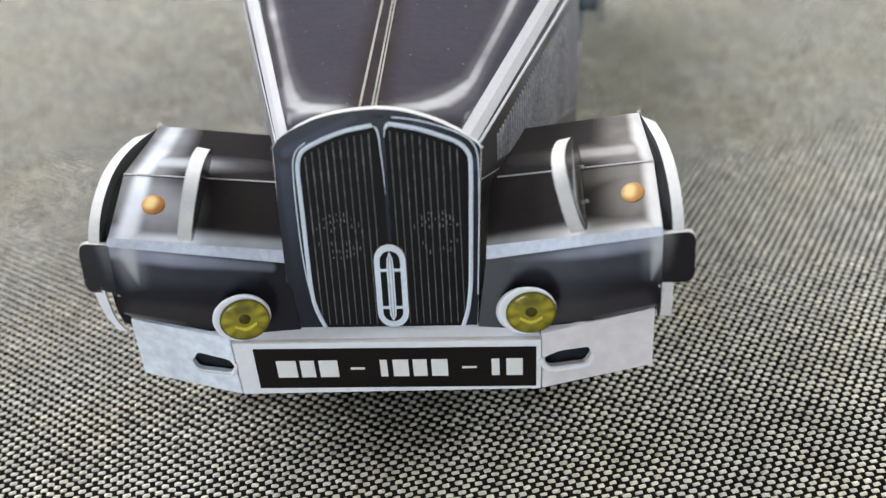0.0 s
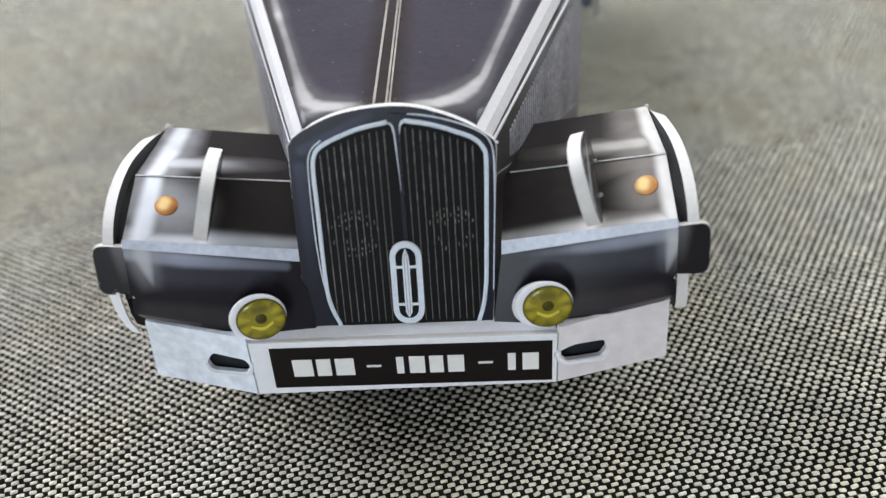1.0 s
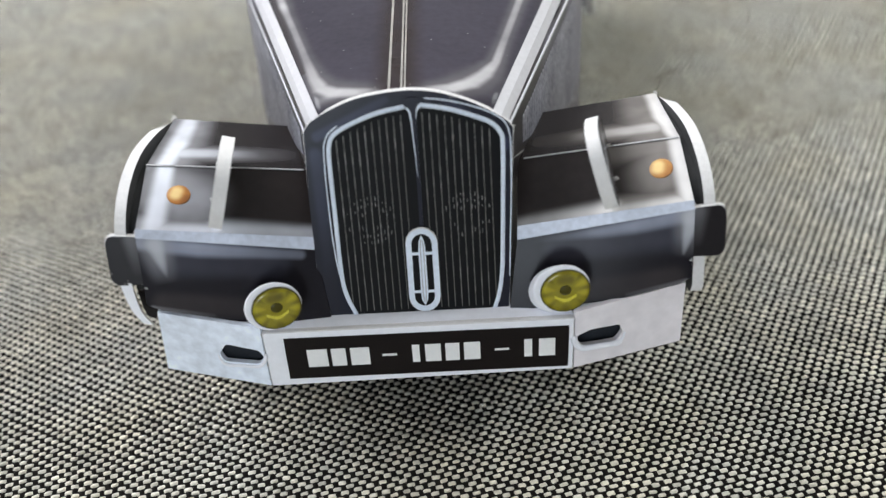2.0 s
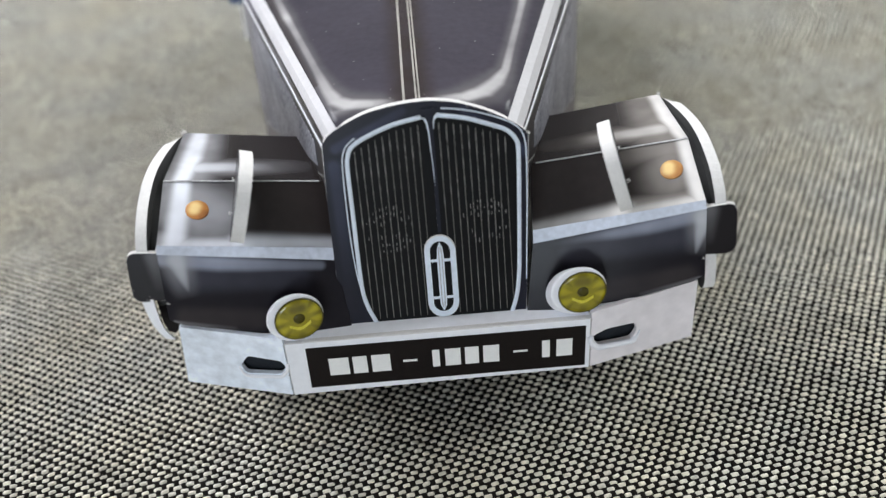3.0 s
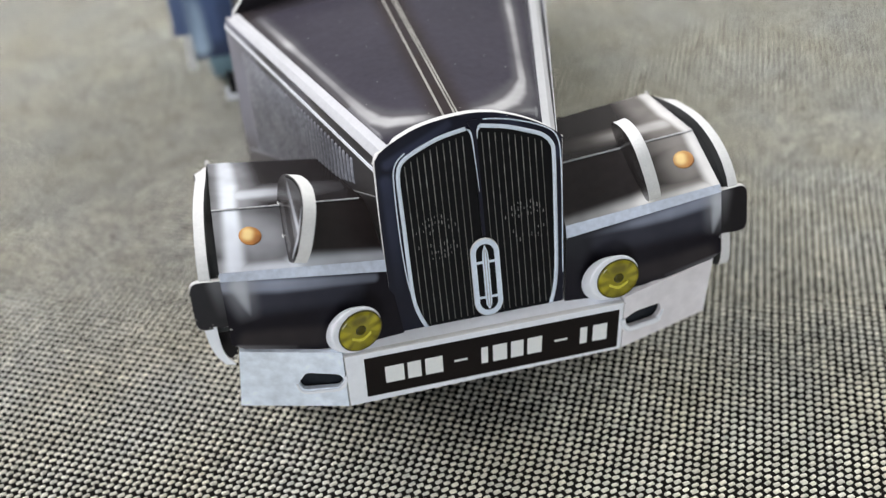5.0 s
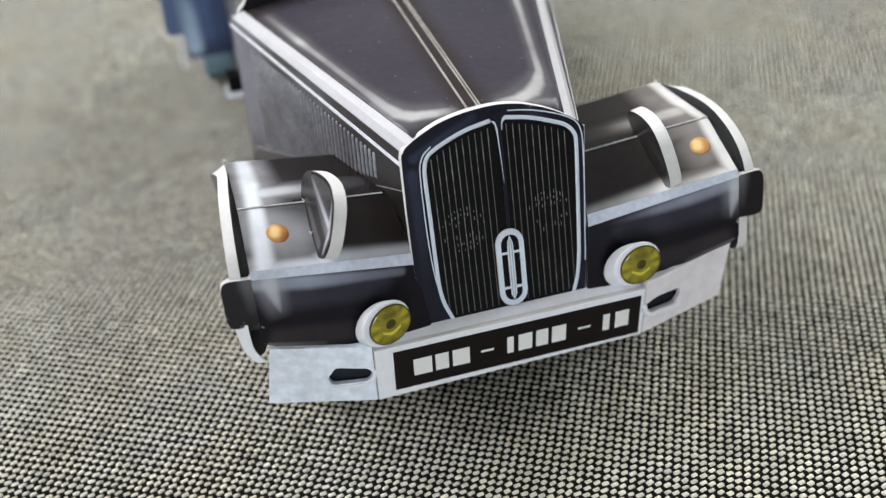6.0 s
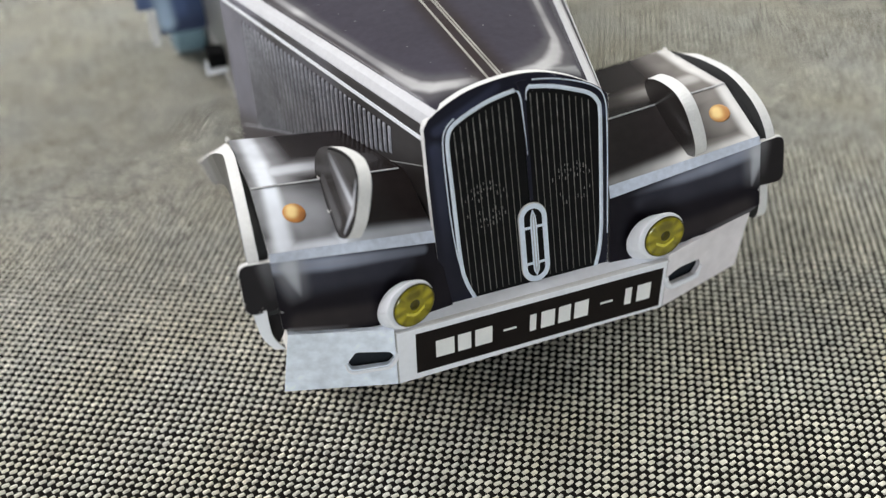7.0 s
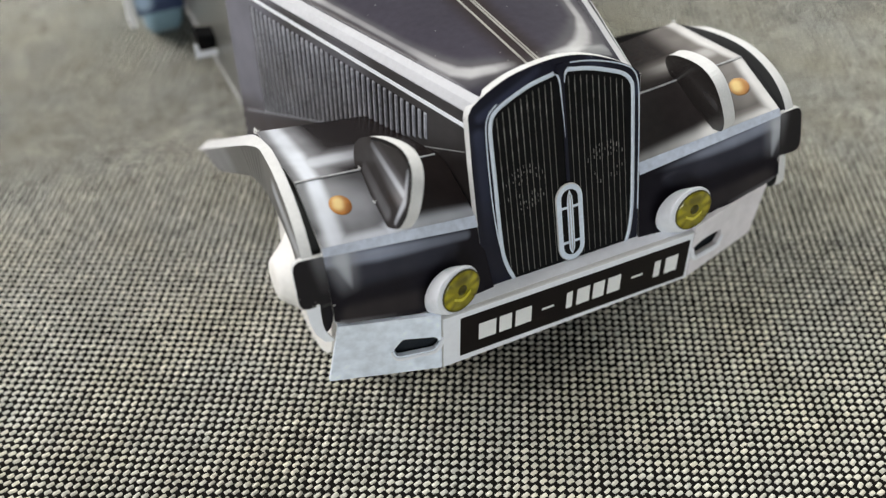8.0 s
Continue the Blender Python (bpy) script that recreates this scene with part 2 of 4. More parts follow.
def smooth_path(points, steps=6):
    """A Catmull-Rom line through points."""
    pts = [Vector(p) for p in points]
    pts = [2 * pts[0] - pts[1]] + pts + [2 * pts[-1] - pts[-2]]
    out = []
    for k in range(1, len(pts) - 2):
        a, b, c, d = pts[k - 1:k + 3]
        for s in range(steps):
            t = s / steps
            out.append(0.5 * (2 * b + (c - a) * t + (2 * a - 5 * b + 4 * c - d) * t * t + (3 * b - a - 3 * c + d) * t ** 3))
    return out + [pts[-2]]


def rounded(points, radius, steps=4):
    """A closed polygon in the plane with rounded corners."""
    out, n = [], len(points)
    for k in range(n):
        p, a, b = Vector(points[k]), Vector(points[k - 1]), Vector(points[(k + 1) % n])
        r = min(radius, (a - p).length / 2, (b - p).length / 2)
        s, e = p + (a - p).normalized() * r, p + (b - p).normalized() * r
        for i in range(steps + 1):
            t = i / steps
            out.append(s * (1 - t) ** 2 + p * 2 * t * (1 - t) + e * t * t)
    return out


# ---- the table and its cloth ----
PITCH, WEAVE = 1.17 * MM, radians(16.75)
cloth = new("tablecloth")
tagged(cloth, "coarse woven cloth of cream and black threads on a table", "tablecloth", kind="structure")


def floats(lo, hi, keep, along, across, tall, parity, grid, turn):
    """The thread crossings of one colour in a plain weave, as small domes."""
    ca, sa = math.cos(WEAVE), math.sin(WEAVE)
    n = int(0.5 / PITCH)
    i, j = np.meshgrid(np.arange(-n, n), np.arange(-n, n), indexing="ij")
    ok = (i + j) % 2 == parity
    i, j = i[ok], j[ok]
    x, y = (i * ca - j * sa) * PITCH, (i * sa + j * ca) * PITCH
    ok = (x > lo[0]) & (x < hi[0]) & (y > lo[1]) & (y < hi[1]) & keep(x, y)
    x, y = x[ok], y[ok]
    m, (ga, gb) = len(x), grid
    rng = np.random.default_rng(5 + parity + ga)
    u, w = np.meshgrid(np.linspace(-1, 1, ga), np.linspace(-1, 1, gb), indexing="ij")
    u, w = u.ravel(), w.ravel()
    bulge = np.clip((1 - u ** 8) * (1 - 0.4 * w ** 2 - 0.6 * w ** 6), 0, 1)
    pinch, skew = 1 - 0.22 * u ** 4, -0.10 * u
    da = along * (1 + rng.normal(0, 0.07, m))[:, None] * u
    db = across * (1 + rng.normal(0, 0.09, m))[:, None] * (w * pinch + skew)
    ang = WEAVE + turn + rng.normal(0, 0.09, m)[:, None]
    px = x[:, None] + rng.normal(0, 0.05, m)[:, None] * MM + da * np.cos(ang) - db * np.sin(ang)
    py = y[:, None] + rng.normal(0, 0.05, m)[:, None] * MM + da * np.sin(ang) + db * np.cos(ang)
    pz = (tall * (1 + rng.normal(0, 0.12, m)))[:, None] * bulge - 0.42 * MM
    co = np.stack([px, py, pz], -1).reshape(-1, 3)
    a, b = np.meshgrid(np.arange(ga - 1), np.arange(gb - 1), indexing="ij")
    q = np.stack([a * gb + b, (a + 1) * gb + b, (a + 1) * gb + b + 1, a * gb + b + 1], -1).reshape(-1, 4)
    faces = (np.arange(m)[:, None, None] * (ga * gb) + q).reshape(-1, 4)
    return co, faces


def big_mesh(name, co, faces, mat, parent, label):
    me = bpy.data.meshes.new(name)
    me.vertices.add(len(co))
    me.vertices.foreach_set("co", co.ravel())
    me.loops.add(faces.size)
    me.loops.foreach_set("vertex_index", faces.ravel().astype(np.int32))
    me.polygons.add(len(faces))
    me.polygons.foreach_set("loop_start", np.arange(0, faces.size, 4, dtype=np.int32))
    me.polygons.foreach_set("use_smooth", np.ones(len(faces), dtype=bool))
    me.update(calc_edges=True)
    me.materials.append(mat)
    ob = new(name, me)
    ob.parent = parent
    return tagged(ob, label, kind="stuff")


def near(x, y):
    return (y < 0.125) & (y + 0.35 * np.abs(x) < 0.14)


LO, HI = (-0.205, -0.075), (0.215, 0.300)
big_mesh("light_threads", *floats(LO, HI, near, 0.77 * MM, 0.45 * MM, 0.34 * MM, 0, (6, 5), 0.0), thread_light, cloth, "cream thread crossings")
big_mesh("light_threads", *floats(LO, HI, lambda x, y: ~near(x, y), 0.77 * MM, 0.45 * MM, 0.32 * MM, 0, (4, 4), 0.0), thread_light, cloth, "cream thread crossings")
big_mesh("dark_threads", *floats(LO, HI, lambda x, y: x < 9, 0.74 * MM, 0.50 * MM, 0.40 * MM, 1, (4, 4), math.pi / 2), thread_dark, cloth, "black thread crossings")
part("backing", plate([(-430, -430, -0.42), (430, -430, -0.42), (430, 520, -0.42), (-430, 520, -0.42)], (0, 0, -0.8)), backing_mat, cloth)


def weave_material():
    """The same weave where nothing comes near it."""
    mat = material("woven_margin", (0.66, 0.63, 0.56), 0.85, vary=0.18, scale=60.0, specular=0.2)
    nt = mat.node_tree
    b = nt.nodes["Principled BSDF"]
    light = b.inputs["Base Color"].links[0].from_socket
    mp = nt.nodes.new("ShaderNodeMapping")
    mp.inputs["Rotation"].default_value = (0, 0, -WEAVE)
    mp.inputs["Scale"].default_value = (1, 1, 0)
    ch = nt.nodes.new("ShaderNodeTexChecker")
    ch.inputs["Scale"].default_value = 1 / PITCH
    nt.links.new(nt.nodes["Texture Coordinate"].outputs["Object"], mp.inputs["Vector"])
    nt.links.new(mp.outputs[0], ch.inputs["Vector"])
    nt.links.new(light, ch.inputs["Color1"])
    ch.inputs["Color2"].default_value = (0.02, 0.019, 0.017, 1)
    nt.links.new(ch.outputs["Color"], b.inputs["Base Color"])
    return mat


woven = weave_material()
X0, X1, Y0, Y1 = (v * 1000 for v in (LO[0], HI[0], LO[1], HI[1]))
for x0, x1, y0, y1 in ((-430, X0, -430, 520), (X1, 430, -430, 520), (X0, X1, -430, Y0), (X0, X1, Y1, 520)):
    part("margin", plate([(x0, y0, -0.25), (x1, y0, -0.25), (x1, y1, -0.25), (x0, y1, -0.25)], (0, 0, -0.16)), woven, cloth)

wood = material("table_wood", (0.28, 0.17, 0.09), 0.4, vary=0.25, scale=12.0)
table = tagged(new("table"), "plain brown wooden table under the woven cloth", "table")
part("tabletop", plate([(-600, -600, -1.3), (600, -600, -1.3), (600, 600, -1.3), (-600, 600, -1.3)], (0, 0, -30)), wood, table)
for sx in (-1, 1):
    for sy in (-1, 1):
        part("leg", plate([(sx * 560 - 25, sy * 560 - 25, -31.3), (sx * 560 + 25, sy * 560 - 25, -31.3), (sx * 560 + 25, sy * 560 + 25, -31.3), (sx * 560 - 25, sy * 560 + 25, -31.3)], (0, 0, -708.7)), wood, table)

# ---- plain unseen room, added to close the place and bounce the light ----
plaster = material("wall_plaster", (0.40, 0.40, 0.40), 0.9, vary=0.06, scale=4.0, bump_scale=200.0)
white_paint = material("ceiling_paint", (0.72, 0.72, 0.72), 0.9, vary=0.05, scale=4.0, bump_scale=200.0)
floor_mat = material("floor_wood", (0.30, 0.22, 0.15), 0.5, vary=0.2, scale=8.0, bump_scale=100.0)
XW, XE, YS, YN, ZF, ZC = -1700, 2300, -3200, 3200, -740, 2760


def slab(name, x0, x1, y0, y1, z0, z1, mat):
    return tagged(part(name, plate([(x0, y0, z0), (x1, y0, z0), (x1, y1, z0), (x0, y1, z0)], (0, 0, z1 - z0)), mat), kind="structure")


def wall_with_window(name, along_x, at, thick, w0, w1, z0, z1):
    """A wall of one mesh with an opening through it."""
    bm = bmesh.new()
    a0, a1 = (XW, XE) if along_x else (YS - 100, YN + 100)
    for p0, p1, q0, q1 in ((a0, w0, ZF, ZC), (w1, a1, ZF, ZC), (w0, w1, ZF, z0), (w0, w1, z1, ZC)):
        c = [(p0, q0), (p1, q0), (p1, q1), (p0, q1)]
        pts = [((p, at + d, q) if along_x else (at + d, p, q)) for d in (0, thick) for p, q in c]
        vs = [bm.verts.new(Vector(v) * MM) for v in pts]
        for f in ((0, 1, 2, 3), (7, 6, 5, 4), (0, 4, 5, 1), (1, 5, 6, 2), (2, 6, 7, 3), (3, 7, 4, 0)):
            bm.faces.new([vs[k] for k in f])
    return tagged(part(name, bm, plaster), kind="structure")


slab("floor", XW - 100, XE + 100, YS - 100, YN + 100, ZF - 100, ZF, floor_mat)
slab("ceiling", XW - 100, XE + 100, YS - 100, YN + 100, ZC, ZC + 100, white_paint)
wall_with_window("wall_south", True, YS - 100, 100, -1500, -300, 20, 820)
wall_with_window("wall_east", False, XE, 100, 0, 2000, 1100, 2500)
slab("wall_north", XW, XE, YN, YN + 100, ZF, ZC, plaster)
wall_with_window("wall_west", False, XW - 100, 100, 0, 2000, 1000, 2500)

# ---- the card model of a car ----
CX = -1.3 * MM
car = tagged(new("model_car"), "black and white card model of a vintage car", "model car")
car.location.x = CX


def on_car(name, bm, mats, parent=None, label="", smooth=False):
    return part(name, bm, mats, parent or car, label, smooth)


def fray(at, size, count, seed, parent):
    """Torn paper fibres at a cut corner, in one small mesh."""
    r = random.Random(seed)
    bm = bmesh.new()
    for k in range(count):
        c = Vector(at) + Vector((r.uniform(-1, 1), r.uniform(-1, 1), r.uniform(-0.6, 0.6))) * size * 0.6
        tip = c + Vector((r.uniform(-1, 1), r.uniform(-1, 1), r.uniform(-0.2, 1))).normalized() * size * r.uniform(0.5, 1.2)
        vs = [bm.verts.new((c + Vector(o) * size * 0.3) * MM) for o in ((1, 0, 0), (-0.5, 0.8, 0), (-0.5, -0.8, 0), (0, 0, -1))] + [bm.verts.new(tip * MM)]
        for f in ((0, 1, 4), (1, 2, 4), (2, 0, 4), (1, 0, 3), (2, 1, 3), (0, 2, 3)):
            bm.faces.new([vs[i] for i in f])
    return on_car("frayed_corner", bm, card_edge, parent, "torn white paper fibres")


# grille: a leaning shield
def gp(u, z, out=0.0):
    return Vector((u + 0.5, 3.95 + 0.246 * (z - 28) - 0.971 * out, z - 0.3 + 0.239 * out))


GN = Vector((0, -0.971, 0.239))
flat_path = lambda pts, steps: [(p.x, p.y) for p in smooth_path([(u, z, 0) for u, z in pts], steps)]
crest = flat_path([(-17.85, 59.3), (-17.2, 60.8), (-15.25, 62.2), (-12.4, 63.6), (-9.4, 64.7), (-5.0, 65.5), (0.0, 65.8), (4.0, 65.35), (6.6, 64.65), (9.6, 63.55), (12.4, 62.2), (14.6, 60.9), (16.2, 59.6), (16.8, 58.6)], 4)
EDGE_BLUE = (0.05, 0.06, 0.11)
grille_print = printed("grille_print", NAVY, [(gp(-15.9, 34), gp(-16.1, 56), (1.4, 2.0), (0.0, 0.55), EDGE_BLUE), (gp(-15.6, 59), gp(-4, 64.4), (1.5, 1.2), (0.6, 0.3), EDGE_BLUE), (gp(16.0, 56), gp(6, 64), (1.5, 1.2), (0.5, 0.3), EDGE_BLUE)], 0.28)
outline = [gp(-17.95, 26.4), gp(15.2, 26.4), gp(15.6, 33), gp(16.1, 45)] + [gp(u, z) for u, z in reversed(crest)] + [gp(-18.0, 50), gp(-18.05, 38)]
grille = on_car("grille", plate(outline, -GN * 1.9, 0.12), [grille_print, card_edge], label="dark navy printed radiator grille with a white cut edge")

ring_w = [(-0.95, 63.2), (-5.2, 62.45), (-8.4, 61.4), (-11.4, 60.1), (-13.0, 59.0), (-13.7, 57.5), (-13.95, 55.0), (-13.9, 47.0), (-13.9, 40.5), (-13.75, 33.7), (-13.1, 30.2), (-11.8, 26.9)]
ring_e = [(1.7, 63.35), (6.2, 62.5), (10.5, 61.05), (13.1, 59.9), (14.55, 58.3), (14.95, 56.1), (14.7, 47.0), (14.45, 40.0), (14.2, 34.6), (13.6, 30.2), (12.6, 26.9)]
ring_w, ring_e = flat_path(ring_w, 4), flat_path(ring_e, 4)
on_car("opening", plate([gp(u, z, 0.06) for u, z in ring_w + ring_e[::-1]], -GN * 0.05), black_ink, grille, "near-black printed opening")


def bar_ends(u):
    """Heights between which the opening is free at u."""
    line = ring_w if u < 0 else ring_e
    hits = [z0 + (z1 - z0) * (u - u0) / (u1 - u0) for (u0, z0), (u1, z1) in zip(line, line[1:]) if u0 != u1 and min(u0, u1) <= u <= max(u0, u1)]
    top = max([z for z in hits if z > 45], default=63.0)
    low = max([z for z in hits if z < 45], default=27.0)
    return low, top


acr = lambda d: d.cross(GN)
for line, outer in ((ring_w, [(-13.0, 31), (-14.2, 35), (-14.75, 42), (-14.85, 50), (-14.75, 55.5), (-14.5, 57.8), (-13.7, 59.4), (-12.2, 60.6)]), (ring_e, [(15.45, 33), (15.75, 40), (16.1, 48), (16.25, 55), (16.05, 58.2), (15.0, 60.3), (12.2, 61.95), (8.0, 63.4), (4.8, 64.1), (2.4, 64.4)])):
    on_car("surround_line", ribbon([gp(u, z) for u, z in flat_path(outer, 3)], 0.22, GN * 0.12, acr), chrome_ink, grille, smooth=True)
    on_car("surround", ribbon([gp(u, z) for u, z in line], 0.74, GN * 0.16, acr), chrome_ink, grille, "pale blue chrome surround", True)
PALE_BAR = (0.40, 0.385, 0.365)
bar_mat = printed("bar_print", (0.098, 0.092, 0.085), [(gp(-11, 57), gp(-3, 62), 12, 0.55, PALE_BAR), (gp(4, 57), gp(12, 58), 8, 0.5, PALE_BAR), (gp(-12, 34), gp(-6, 42), 8, 0.35, PALE_BAR), (gp(-10, 52), gp(-12, 46), 3, 0.6, PALE_BAR), (gp(3, 49), gp(6, 53), 3, 0.5, PALE_BAR), (gp(9, 32), gp(12, 37), 3.5, 0.35, PALE_BAR), (gp(-10, 32), gp(-10, 58), 8, 0.25, PALE_BAR), (gp(9, 32), gp(9, 58), 8, 0.25, PALE_BAR)], 0.5, False, 0.15, -0.5)
for k in range(10):
    for u in (-1.6 - 1.21 * k, 1.9 + 1.21 * k):
        lo, hi = bar_ends(u)
        on_car("bar", ribbon([gp(u + 0.2, lo + 0.7), gp(u + 0.1, (lo + hi) / 2), gp(u, hi - 1.2)], 0.16, GN * 0.085, acr), bar_mat, grille)
rib_form = [(-0.75, 64.6), (1.35, 64.6), (1.15, 63.6), (0.98, 62.2), (0.95, 58), (1.0, 50), (1.0, 43), (0.35, 43), (0.35, 50), (0.25, 58), (0.1, 62.2), (-0.3, 63.6)]
on_car("rib", plate([gp(u, z, 0.24) for u, z in rib_form], -GN * 0.2), grille_print, grille, "dark navy centre rib")
vee = [(-0.95, 63.15), (-0.45, 62.95), (-0.1, 62.3), (0.1, 61), (0.25, 58), (0.42, 55), (0.55, 51.5)]
on_car("rib_line", plate([gp(u - w, z, 0.32) for (u, z), w in zip(vee, (0.3, 0.2, 0.16, 0.12, 0.09, 0.06, 0.02))] + [gp(u + w, z, 0.32) for (u, z), w in reversed(list(zip(vee, (0.3, 0.2, 0.16, 0.12, 0.09, 0.06, 0.02))))], -GN * 0.1), chrome_ink, grille, "thin pale line beside the rib")
on_car("rib_line", plate([gp(u, z, 0.32) for u, z in ((1.75, 63.65), (1.75, 63.05), (1.2, 62.5), (1.02, 61.2), (0.92, 61.3), (1.0, 62.7), (1.3, 63.4))], -GN * 0.1), chrome_ink, grille)
rng = random.Random(4)
horn_ink = material("horn_ink", (0.155, 0.147, 0.14), 0.6, vary=0.6, scale=400.0)
for cu, cz, big in ((-7.9, 44.2, 4.1), (8.7, 44.4, 3.9)):
    bm = bmesh.new()
    for col in np.arange(-big + 0.3, big, 0.6):
        for reach in (big, big * 0.74, big * 0.45):
            if abs(col) > reach:
                continue
            for way in (1, -1):
                if rng.random() > (0.95 if way > 0 else 0.6) - (0.3 if reach < big * 0.5 else 0):
                    continue
                c = gp(cu + col + rng.uniform(-0.08, 0.08), cz + way * math.sqrt(reach ** 2 - col ** 2) * 0.95 + rng.uniform(-0.2, 0.2), 0.1)
                tall, wide = (gp(0, 1) - gp(0, 0)) * rng.uniform(0.14, 0.42), Vector((rng.uniform(0.05, 0.11), 0, 0))
                q = [c - wide - tall, c + wide - tall, c + wide * 0.7 + tall, c - wide * 0.7 + tall]
                vs = [bm.verts.new(v * MM) for v in q] + [bm.verts.new((v + GN * 0.03) * MM) for v in q]
                for f in ((0, 1, 2, 3), (7, 6, 5, 4), (0, 4, 5, 1), (1, 5, 6, 2), (2, 6, 7, 3), (3, 7, 4, 0)):
                    bm.faces.new([vs[i] for i in f])
    tagged(on_car("horn_mesh", bm, horn_ink, grille, "speckled round horn behind the bars"), kind="stuff")


def oval(hw, z0, z1, n=10):
    """An upright stadium in the grille's plane."""
    pts = [(hw * math.cos(w), z1 - hw + hw * math.sin(w)) for w in np.linspace(0, math.pi, n)]
    return pts + [(hw * math.cos(w), z0 + hw + hw * math.sin(w)) for w in np.linspace(math.pi, 2 * math.pi, n)]


fray(gp(-17.8, 59.6, -0.8), 0.5, 7, 29, grille)
fray(gp(16.8, 58.8, -0.8), 0.5, 6, 31, grille)
BU = 0.45
badge = on_car("badge", plate([gp(u + BU, z, 0.6) for u, z in oval(2.75, 27.2, 42.7)], -GN * 0.55, 0.12), [chrome_ink, card_edge], grille, "pale oval badge with a slotted centre")
on_car("badge_groove", plate([gp(u + BU, z, 0.63) for u, z in oval(1.75, 28.4, 41.6)], -GN * 0.05), black_ink, grille, "black groove inside the badge")
blade = [(-0.62, 31.0), (-0.55, 29.6), (0.0, 28.5), (0.55, 29.6), (0.62, 31.0), (0.62, 38.6), (0.5, 40.2), (0.0, 41.5), (-0.5, 40.2), (-0.62, 38.6)]
on_car("badge_blade", plate([gp(u + BU, z, 0.72) for u, z in blade], -GN * 0.1), chrome_ink, grille, "pale pointed blade of the badge")
for u in (-0.25, 0.28):
    on_car("blade_line", ribbon([gp(u * 0.5 + BU, 29.2, 0.7), gp(u + BU, 30.6, 0.7), gp(u + BU, 35, 0.7), gp(u + BU, 39.2, 0.7), gp(u * 0.5 + BU, 40.6, 0.7)], 0.16, GN * 0.06, acr), seam_ink, grille)
for z in (31.1, 38.1):
    on_car("badge_bar", plate([gp(u + BU, z + d, 0.7) for u, d in ((-1.8, -0.25), (1.8, -0.25), (1.8, 0.25), (-1.8, 0.25))], -GN * 0.08), chrome_ink, grille)

# bonnet: two folded rails with a crowned sheet between them
Y_BACK = 88.0


def rail_in(s, y):
    t = y - 16
    return Vector((-15.5 - 0.275 * t, y, 61.8 - 0.055 * t)) if s < 0 else Vector((14.8 + 0.273 * t, y, 60.8 - 0.034 * t))


def rail_out(s, y):
    t = y - 16
    return Vector((-17.5 - 0.284 * t, y, 59.3 - 0.038 * t)) if s < 0 else Vector((17.3 + 0.278 * t, y, 58.8 - 0.042 * t))


def side_at(s, y, z):
    """The bonnet's side wall, which leans out towards the floor."""
    return Vector((s * (17.55 + 0.294 * (y - 16) + 0.004 * (56 - z)), y, z))


def side_top(s, y):
    return rail_out(s, y).z - 0.2


def crowned(f, y):
    """A place on the bonnet: f from -1 at one rail to 1 at the other."""
    p = rail_in(-1, y).lerp(rail_in(1, y), (f + 1) / 2)
    p.z += (1.7 + 0.026 * (y - 16)) * (1 - abs(f) ** 2.2)
    return p


def on_top(u, y):
    a, b = rail_in(-1, y).x, rail_in(1, y).x
    return crowned(max(-1.0, min(1.0, 2 * (u - a) / (b - a) - 1)), y)


def louvre(s, y, z0, z1, nrm):
    """A pressed slat: a raised lit lip, rounded at its foot, with a dark slit behind it."""
    shape = ((-0.42, 0.0, 0), (-0.2, 0.26, 0), (0.16, 0.28, 0), (0.34, 0.05, 1), (0.82, 0.05, 1), (0.84, 0.0, 1))
    levels = [(z0 - 0.25, 0.1), (z0, 0.8), (z0 + 0.6, 1.0), ((z0 + z1) / 2, 1.0), (z1 - 0.4, 1.0), (z1, 0.2)]
    verts = [side_at(s, y + dy, z) + nrm * (0.05 + out * grow) for z, grow in levels for dy, out, _ in shape]
    bm = mesh_of(verts, [])
    bm.verts.ensure_lookup_table()
    for r in range(len(levels) - 1):
        for c in range(5):
            f = bm.faces.new([bm.verts[k] for k in (r * 6 + c, r * 6 + c + 1, r * 6 + c + 7, r * 6 + c + 6)])
            f.material_index = shape[c][2]
    return bm


strokes = []
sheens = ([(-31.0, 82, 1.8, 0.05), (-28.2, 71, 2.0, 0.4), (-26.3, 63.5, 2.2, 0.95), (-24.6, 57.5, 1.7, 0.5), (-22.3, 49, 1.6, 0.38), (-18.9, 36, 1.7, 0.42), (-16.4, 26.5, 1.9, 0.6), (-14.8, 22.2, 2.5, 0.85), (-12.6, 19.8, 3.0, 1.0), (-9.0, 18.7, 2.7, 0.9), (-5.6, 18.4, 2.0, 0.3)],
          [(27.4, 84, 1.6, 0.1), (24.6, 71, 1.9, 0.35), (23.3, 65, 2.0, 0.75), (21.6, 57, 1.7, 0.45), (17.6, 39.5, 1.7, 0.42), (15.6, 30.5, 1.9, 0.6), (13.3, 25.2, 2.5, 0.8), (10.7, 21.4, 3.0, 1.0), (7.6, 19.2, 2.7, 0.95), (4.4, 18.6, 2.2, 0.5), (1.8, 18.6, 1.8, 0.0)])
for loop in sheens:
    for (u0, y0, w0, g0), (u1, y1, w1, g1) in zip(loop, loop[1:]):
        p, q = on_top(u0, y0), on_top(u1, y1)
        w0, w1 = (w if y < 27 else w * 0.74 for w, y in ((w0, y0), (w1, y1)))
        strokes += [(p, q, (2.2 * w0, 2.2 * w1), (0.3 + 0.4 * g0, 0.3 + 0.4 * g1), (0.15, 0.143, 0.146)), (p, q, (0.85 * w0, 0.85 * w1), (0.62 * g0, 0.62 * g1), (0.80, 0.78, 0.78))]
